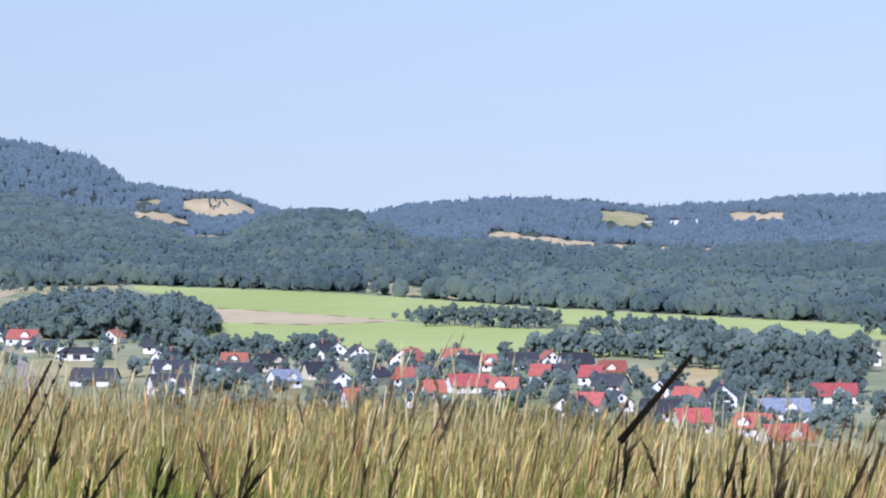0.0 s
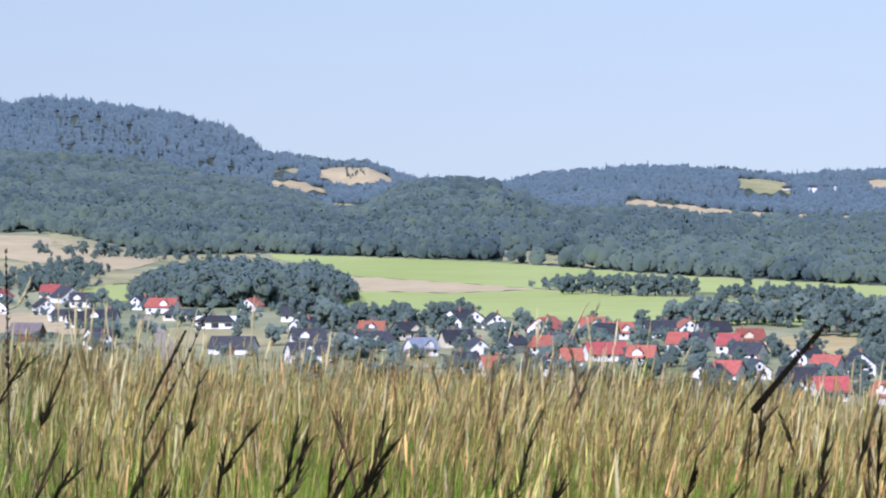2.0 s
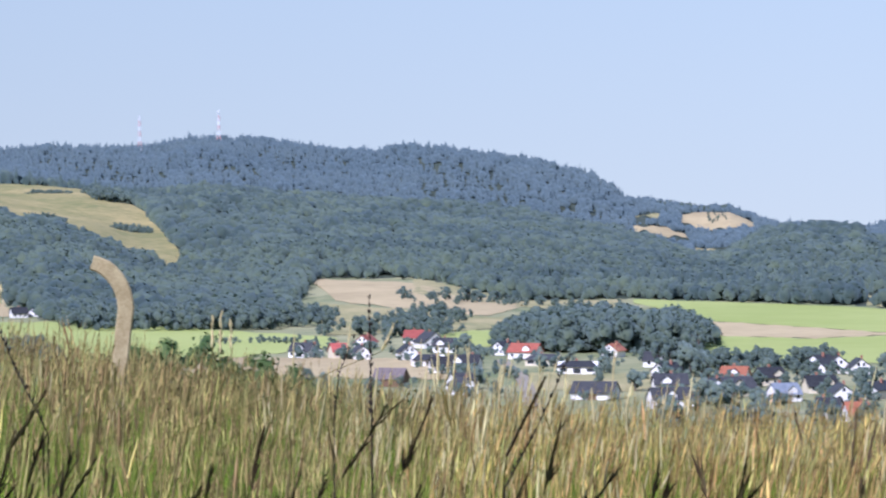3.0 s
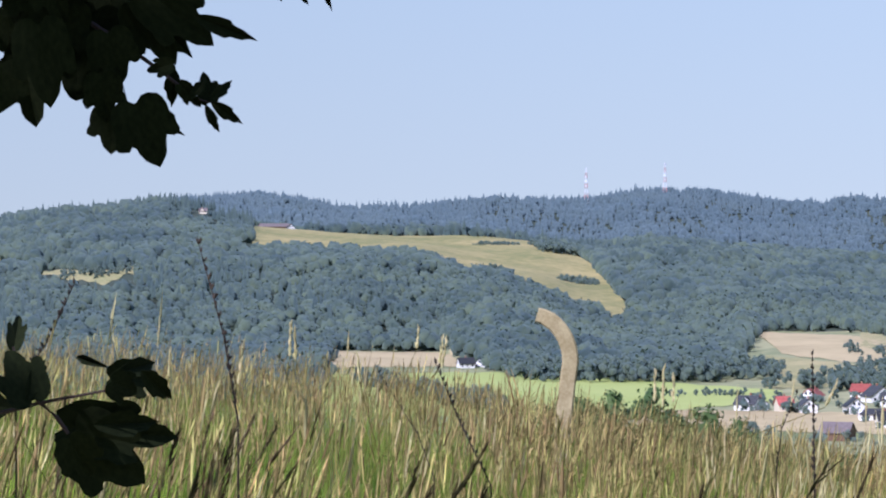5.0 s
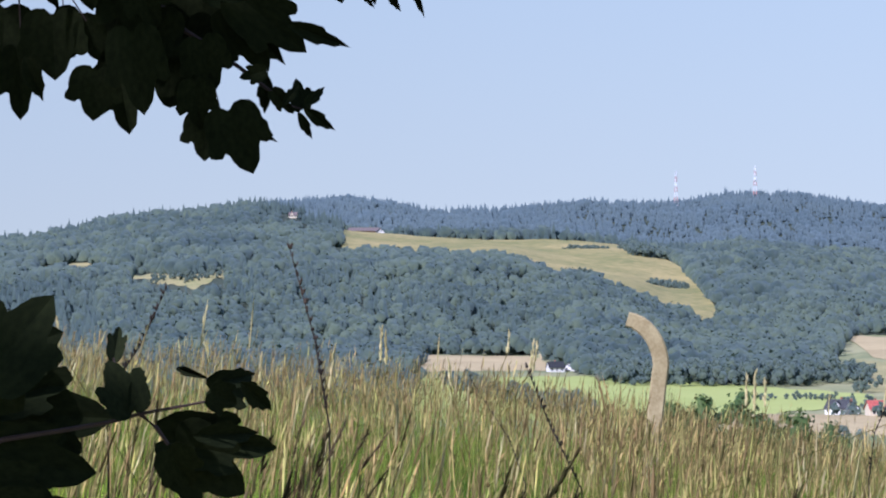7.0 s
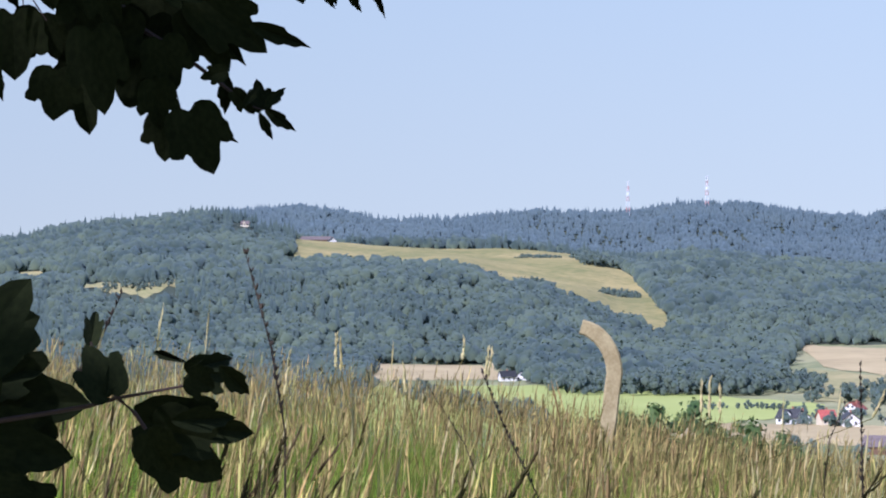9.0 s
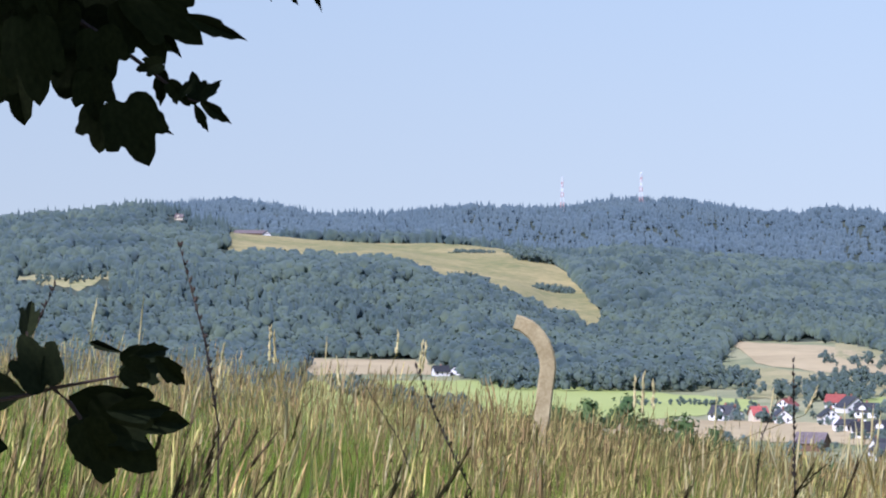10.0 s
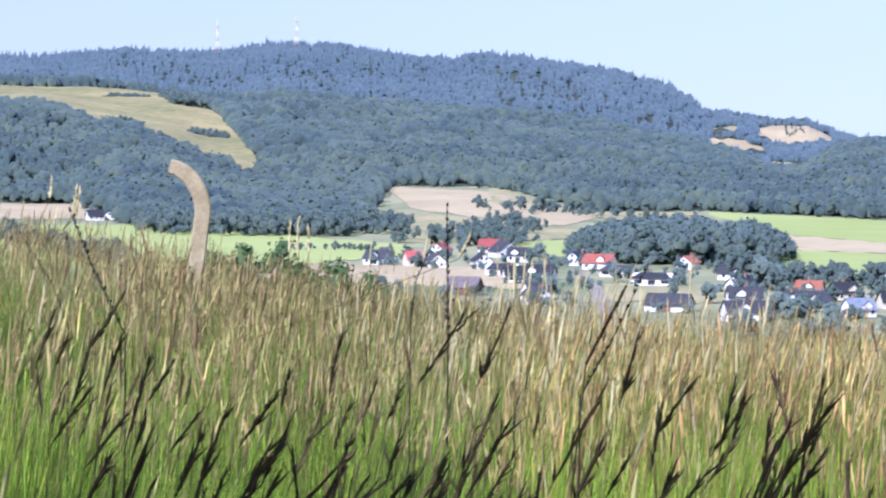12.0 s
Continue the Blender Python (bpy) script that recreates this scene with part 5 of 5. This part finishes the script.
def crown_leaves():
    rng = np.random.default_rng(77)
    n = 7500
    u = rng.normal(0, 1, (n, 3))
    u /= np.linalg.norm(u, axis=1)[:, None]
    c = u * (rng.uniform(0.25, 1, n) ** 0.5)[:, None] * np.array([6.0, 5.2, 3.7]) + np.array([-5.6, -0.3, 5.9])
    out = maple_outline()[::2]
    k = len(out)
    o = np.array([(x, y, 0.0) for x, y in out])
    size = rng.uniform(0.09, 0.15, n)[:, None, None]
    a, t = rng.uniform(0, 6.28, n), rng.normal(0, 0.6, n)
    ca, sa, ct, st = np.cos(a)[:, None], np.sin(a)[:, None], np.cos(t)[:, None], np.sin(t)[:, None]
    x, y = o[None, :, 0], o[None, :, 1]
    px, py, pz = x * ca - y * ct * sa, x * sa + y * ct * ca, y * st
    v = np.stack([px, py, pz], -1) * size + c[:, None]
    v = np.concatenate([v, c[:, None]], 1)
    i = np.arange(k)
    f = np.stack([i, (i + 1) % k, np.full(k, k)], -1)
    f = (f[None] + (np.arange(n) * (k + 1))[:, None, None]).reshape(-1, 3)
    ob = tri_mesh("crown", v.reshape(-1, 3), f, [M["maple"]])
    ob.parent = maple
    ob.matrix_parent_inverse = maple.matrix_world.inverted()
    tagged(ob, "dense maple foliage, its green darkened for shade", kind="stuff")


crown_leaves()
for ch in list(maple.children):
    if ch.name.split(".")[0] in ("twig", "limb", "trunk"):
        ch.matrix_parent_inverse = maple.matrix_world.inverted()
tagged(maple, "maple tree with leaves coloured dark for shade, hanging into view", "tree")

# ---- a low maple sapling near the camera ----
sapling = empty("maple_sapling", Matrix.Translation(spot(-29.5, 1.6)))

def low_leaf(az0, el0, az1, el1, wide=1.0, kind=0, d=1.6):
    return leaf_on(sapling, az0, el0, az1, el1, wide, kind, d)


low_leaf(-23.84, -2.08, -24.34, -1.12, 0.58, 0, 1.58)
low_leaf(-23.95, -2.06, -23.61, -1.22, 0.32, 2, 1.58)
low_leaf(-24.22, -1.16, -24.12, -0.46, 0.30, 1, 1.62)
low_leaf(-24.28, -1.45, -24.30, -1.04, 0.29, 2, 1.63)
low_leaf(-22.49, -1.47, -23.18, -1.25, 0.28, 4, 1.58)
low_leaf(-22.52, -1.67, -21.50, -1.68, 0.50, 1, 1.62)
low_leaf(-22.32, -1.55, -21.55, -1.37, 0.40, 2, 1.59)
low_leaf(-21.91, -1.53, -21.28, -2.13, 0.42, 2, 1.58)
low_leaf(-22.47, -1.71, -21.96, -1.96, 0.56, 0, 1.58)
low_leaf(-23.37, -2.55, -21.22, -2.76, 0.42, 1, 1.62)
low_leaf(-23.16, -2.62, -21.84, -3.60, 0.68, 0, 1.62)
low_leaf(-23.23, -2.72, -22.77, -3.51, 0.60, 1, 1.57)
low_leaf(-22.78, -2.52, -21.50, -2.47, 0.40, 2, 1.61)
low_leaf(-26.52, -1.44, -25.28, 0.06, 0.64, 0, 1.57)
low_leaf(-26.42, -1.03, -25.11, -0.63, 0.64, 0, 1.62)
low_leaf(-26.52, -0.63, -25.39, -1.16, 0.64, 1, 1.59)
low_leaf(-26.52, -1.95, -24.89, -1.44, 0.40, 1, 1.62)
low_leaf(-26.52, -2.05, -24.22, -2.21, 0.60, 0, 1.63)
low_leaf(-26.62, -2.85, -24.52, -3.19, 0.56, 0, 1.60)
low_leaf(-26.62, -2.45, -24.86, -2.77, 0.64, 3, 1.63)
low_leaf(-26.62, -3.36, -25.21, -3.78, 0.64, 0, 1.58)
low_leaf(-27.02, -1.03, -25.82, -2.05, 0.80, 0, 1.58)
low_leaf(-26.12, -4.21, -24.30, -4.54, 0.64, 0, 1.61)
low_leaf(-25.52, -4.63, -23.69, -5.11, 0.48, 1, 1.57)
low_leaf(-26.12, -5.13, -24.61, -5.55, 0.40, 2, 1.58)
low_leaf(-24.05, -5.00, -23.00, -4.65, 0.42, 2, 1.59)
low_leaf(-24.00, -5.00, -22.45, -6.24, 0.33, 2, 1.61)
low_leaf(-24.71, -4.64, -23.79, -4.75, 0.40, 1, 1.58)
low_leaf(-26.32, -3.71, -25.11, -3.97, 0.48, 0, 1.57)
low_leaf(-26.53, -5.93, -25.83, -6.75, 0.72, 0, 1.62)


def low_rod(points, r0, r1):
    ob = twig(sapling, [sight(a, e, 1.6) for a, e in points], r0, r1)
    ob.matrix_parent_inverse = sapling.matrix_world.inverted()


low_rod([(-27.02, -2.95), (-26.22, -2.56), (-25.21, -2.41), (-24.30, -2.26), (-23.74, -2.11), (-23.18, -2.01), (-22.47, -1.88)], 0.00161, 0.00063)
low_rod([(-23.74, -2.11), (-23.44, -2.37), (-23.23, -2.67)], 0.00136, 0.00098)
low_rod([(-23.74, -2.11), (-24.10, -1.65), (-24.22, -1.09)], 0.00112, 0.00056)
low_rod([(-27.22, -3.70), (-26.32, -4.32), (-25.11, -4.63), (-23.89, -5.00)], 0.00161, 0.00084)
s0 = spot(-29.5, 1.6)
ob = twig(sapling, [s0 + Vector((0, 0, -0.1)), s0 + Vector((0.02, 0, 0.8)), sight(-27.22, -3.70, 1.6), sight(-27.02, -2.95, 1.6), sight(-28.0, 1.2, 1.6)], 0.006, 0.0018, "stem")
ob.matrix_parent_inverse = sapling.matrix_world.inverted()
tagged(sapling, "young maple shoot with broad leaves coloured dark for shade", "sapling")


# ---- single tall stalks in the meadow ----
def stalk(points, d, r, heads, material, label, name="dry_stalk"):
    """A weed stalk through bearings and elevations at one distance, with seed clusters along its upper part."""
    pts = [sight(az, el, d) for az, el in points]
    g = spot(points[-1][0], d)
    t = empty(name, Matrix.Translation(g))
    line = pts + [Vector((g.x, g.y, g.z - 0.03))]
    fine = []
    for a, b in zip(line, line[1:]):
        fine += [a.lerp(b, k / 4) for k in range(4)]
    ob = twig(t, (fine + [line[-1]])[::-1], r * 0.6, r * 0.18, "stem")
    ob.data.materials[0] = M[material]
    ob.matrix_parent_inverse = t.matrix_world.inverted()
    rng = np.random.default_rng(int(abs(points[0][0]) * 100))
    heads *= 2
    if heads:
        u = np.sort(rng.uniform(0, 1, heads))
        seg = [pts[0].lerp(pts[1], k / 10) for k in range(10)] + ([pts[1].lerp(pts[2], k / 10) for k in range(10)] if len(pts) > 2 else [])
        b = np.array([seg[int(x * (len(seg) - 1))] for x in u])
        w = np.stack([rng.normal(0, 0.5, heads), rng.normal(0, 0.4, heads), rng.uniform(0.5, 1, heads)], -1)
        v, f = spindles(rng, b, b + w * np.array([0.45, 0.45, 1.0]) * (r * rng.uniform(2, 4.5, heads))[:, None], r * rng.uniform(0.35, 0.7, heads))
        hd = tagged(tri_mesh("seed_head", v, f, [M[material]]), kind="stuff")
        hd.parent = t
        hd.matrix_parent_inverse = t.matrix_world.inverted()
    return tagged(t, label, "weed stalk", "tall stalks")


def pale_head(az, el, d, length, lean):
    """A tall pale grass: stem and one plump seed head."""
    top = sight(az, el, d)
    g = spot(az - lean * 0.6, d)
    t = empty("tall_grass", Matrix.Translation(g))
    way = Vector((math.sin(radians(lean)), 0, math.cos(radians(lean))))
    neck = top - way * length
    ob = twig(t, [Vector((g.x, g.y, g.z - 0.03)), g.lerp(neck, 0.5), neck, top - way * length * 0.3], 0.0022, 0.0013, "stem")
    ob.data.materials[0] = M["stem"]
    ob.matrix_parent_inverse = t.matrix_world.inverted()
    rng = np.random.default_rng(int(abs(az) * 1000))
    k = 16
    u = np.linspace(0, 0.8, k)[:, None]
    b = np.array(neck)[None] + np.array(way)[None] * length * u
    w = np.array(way)[None] * length * 0.22 + rng.normal(0, 0.004, (k, 3))
    v, f = spindles(rng, b, b + w, rng.uniform(0.0045, 0.0068, k) * (1.1 - 0.6 * u[:, 0]))
    hd = tagged(tri_mesh("seed_head", v, f, [M["pale_straw"]]), kind="stuff")
    hd.parent = t
    hd.matrix_parent_inverse = t.matrix_world.inverted()
    tagged(t, "tall pale straw-coloured grass with one plump head", "grass", "tall grasses")


for a, e, d, ln, lean in ((-19.82, -0.92, 14, 0.17, 2), (-19.76, -1.05, 14.4, 0.16, -2), (-17.5, -1.03, 14, 0.11, 5), (-17.05, -1.2, 13.5, 0.14, 7), (-16.97, -1.22, 13.6, 0.15, 12), (-13.2, -1.83, 13, 0.14, 1),
                          (-13.06, -1.75, 13.2, 0.18, 0), (-12.88, -1.88, 13, 0.13, -1), (-20.66, -1.25, 13, 0.2, 8), (-22.0, -1.4, 14, 0.14, 3), (-25.7, -0.7, 11, 0.12, -8), (-9.9, -2.0, 13, 0.13, 25), (-18.6, -1.55, 13, 0.12, -3)):
    pale_head(a, e, d, ln, lean)

stalk([(-21.47, 0.44), (-21.02, -1.21), (-20.76, -2.79)], 11.0, 0.0085, 44, "dark_stalk", "tall dark dry dock stalk with seed clusters")
stalk([(-10.35, -1.58), (-10.33, -2.80), (-10.31, -4.22)], 10.5, 0.007, 34, "dark_stalk", "dark upright dry stalk")
stalk([(-23.72, -0.28), (-24.15, -1.24), (-24.76, -2.16)], 11.0, 0.0075, 30, "dark_stalk", "dark dry stalk leaning in the grass")
stalk([(-17.17, -1.73), (-16.73, -2.81), (-16.17, -3.94)], 11.0, 0.007, 30, "dark_stalk", "dark bent stalk with seed clusters")
stalk([(-18.2, -1.9), (-17.5, -3.0), (-17.2, -3.8)], 10.5, 0.0045, 10, "dark_stalk", "thin dark bent stalk")
stalk([(-6.7, -2.6), (-7.3, -3.9), (-7.9, -5.0)], 9.5, 0.006, 20, "dark_stalk", "dark stalk leaning over the grass")
stalk([(-10.6, -2.2), (-10.9, -2.9), (-11.0, -3.7)], 10.5, 0.005, 14, "dark_stalk", "dark upright dry stalk")


def dark_spike(points, d, r, label):
    """A long soft seed head on a thin stem."""
    a, b = (sight(*q, d) for q in points)
    g = spot(points[1][0] - 1.8, d)
    t = empty("bristle_grass", Matrix.Translation(g))
    ob = twig(t, [Vector((g.x, g.y, g.z - 0.03)), g.lerp(b, 0.6), b], 0.002, 0.0014, "stem")
    ob.data.materials[0] = M["stem"]
    ob.matrix_parent_inverse = t.matrix_world.inverted()
    rng = np.random.default_rng(9)
    n = 260
    u = rng.uniform(0, 1, n)
    girth = r * np.minimum(1, np.minimum(u * 6, (1 - u) * 5 + 0.25))
    p = np.array(b)[None] + (np.array(a) - np.array(b))[None] * u[:, None]
    way = np.array(a - b) / (a - b).length
    ang = rng.normal(0, 1, (n, 3))
    v, f = spindles(rng, p, p + way * 0.006 + ang * (girth * 0.42)[:, None], np.full(n, 0.0016))
    core = twig(t, [b.lerp(a, k / 8) for k in range(9)], r * 0.8, r * 0.4, "core")
    core.data.materials[0] = M["dark_head"]
    core.matrix_parent_inverse = t.matrix_world.inverted()
    hd = tagged(tri_mesh("seed_head", v, f, [M["dark_head"]]), kind="stuff")
    hd.parent = t
    hd.matrix_parent_inverse = t.matrix_world.inverted()
    tagged(t, label, "grass", "tall grasses")


dark_spike([(4.49, -2.88), (3.22, -4.42)], 4.2, 0.0068, "long dark brown bristly grass head leaning over the village")
dark_spike([(-7.1, -3.0), (-7.8, -4.4)], 4.6, 0.0035, "dark blurred grass head on a thin stem")


# ---- shrubs just below the brow ----
def brow_shrub(az, d, wide, tall, seed):
    rng = np.random.default_rng(seed)
    g = spot(az, d)
    t = empty("shrub", Matrix.Translation(g) @ Matrix.Rotation(radians(-az), 4, "Z"))
    bm = bmesh.new()
    for k in range(5):
        m = Matrix.Translation(((k - 2) * 0.08, 0, 0)) @ Matrix.Rotation((k - 2) * 0.3, 4, "Y") @ Matrix.Translation((0, 0, tall * 0.35))
        bmesh.ops.create_cone(bm, segments=5, radius1=0.035, radius2=0.012, depth=tall * 0.8, matrix=m)
    part("stem", bm, M["bark"], t)
    n = 70
    u = rng.normal(0, 1, (n, 3))
    u /= np.linalg.norm(u, axis=1)[:, None]
    c = u * rng.uniform(0.4, 1, n)[:, None] * np.array([wide / 2, wide / 2.5, tall * 0.5]) * rng.uniform(0.75, 1.15, (n, 1)) + np.array([0, 0, tall * 0.55])
    v, f, nn = leafage(rng, c, rng.uniform(0.14, 0.3, (n, 1)) * np.ones(3), 30, np.full(n, 0.05), 0.6)
    ob = tri_mesh("crown", v, f, [M["shrub"]], normals=nn)
    ob.parent = t
    tagged(t, "fresh green shrub standing beyond the meadow's edge", "shrub", "brow shrubs")


for i, (a, d, w, h) in enumerate(((-13.9, 58, 2.2, 2.3), (-13.1, 60, 2.0, 2.5), (-12.2, 58, 1.9, 2.2), (-11.5, 59, 2.0, 2.0), (-10.8, 60, 1.9, 1.9), (-14.7, 58, 1.6, 2.1), (0.9, 58, 1.6, 1.9), (1.6, 59, 1.5, 1.7), (-9.8, 60, 1.6, 1.8))):
    brow_shrub(a, d, w * 1.2, h + 0.15, 300 + i)


# ---- far landmarks ----
def mast(az, d, tall):
    """A lattice radio mast in red and white bands."""
    p = spot(az, d)
    t = empty("radio_mast", Matrix.Translation(p))
    bands = 7
    for k in range(bands):
        bm = bmesh.new()
        z0, z1 = tall * k / bands, tall * (k + 1) / bands
        w0, w1 = 2.4 - 1.7 * k / bands, 2.4 - 1.7 * (k + 1) / bands
        for sx, sy in ((-1, -1), (1, -1), (1, 1), (-1, 1)):
            a, b = Vector((sx * w0, sy * w0, z0)), Vector((sx * w1, sy * w1, z1))
            c = Vector((sy * w1 * (1 if sx * sy > 0 else -1), sx * w1 * (-1 if sx * sy > 0 else 1), z1))
            for q, r, th in ((a, b, 0.28), (a, c, 0.14)):
                m = Matrix.Translation((q + r) / 2) @ (r - q).to_track_quat("Z", "Y").to_matrix().to_4x4()
                bmesh.ops.create_cone(bm, segments=4, radius1=th, radius2=th, depth=(r - q).length, matrix=m)
        part("lattice", bm, M["mast_red" if k % 2 else "mast_white"], t)
    bm = bmesh.new()
    for k in range(3):
        bmesh.ops.create_cone(bm, segments=10, radius1=1.1, radius2=1.1, depth=0.5, cap_ends=True, matrix=Matrix.Translation((0, -1.5, tall * (0.5 + 0.13 * k))) @ Matrix.Rotation(1.5708, 4, "X"))
    part("dish", bm, M["mast_white"], t, "white dish aerials")
    tagged(t, "tall lattice radio mast in red and white", "mast", "hill masts")


mast(-14.54, 4560, 52)
mast(-13.11, 4560, 50)
house("s", "D", 4.3, 4290, 26, -5, depth=12, eaves=8.0, pitch=0.5)
house("s", "D", 3.75, 4330, 12, 8)
house("g", "D", 4.6, 4300, 10, 5)
house("g", "W", 5.0, 4240, 10, 15)
house("s", "D", 6.72, 4560, 12, 0)
house("s", "B", -21.5, 3400, 8.5, -10, wall="cream")
house("b", "B", -20.25, 3515, 38, 0, eaves=3.5)
house("g", "W", -19.9, 3500, 8, 10)
house("s", "D", -16.7, 1830, 9, 12)
house("g", "W", -16.48, 1840, 6.5, -15)
# ---- gravel lane through the village ----
def lane(points, wide, label):
    v, f = [], []
    for i, (a, d) in enumerate(points):
        p = spot(a, d)
        side = Vector((math.cos(radians(a)), -math.sin(radians(a)), 0)) * wide / 2
        v += [p - side + Vector((0, 0, 0.5)), p + side + Vector((0, 0, 0.5))]
        if i:
            k = 2 * i
            f.append((k - 2, k - 1, k + 1, k))
    tagged(mesh_from("road", v, f, M["gravel"]), label, "road", kind="structure")


lane([(-7.45, 960), (-7.5, 1020), (-7.56, 1080), (-7.66, 1140), (-7.85, 1200), (-8.0, 1260)], 5, "pale gravel lane winding between the houses")
lane([(-4.6, 925), (-3.2, 925), (-1.9, 930)], 9, "pale dusty track below the houses")
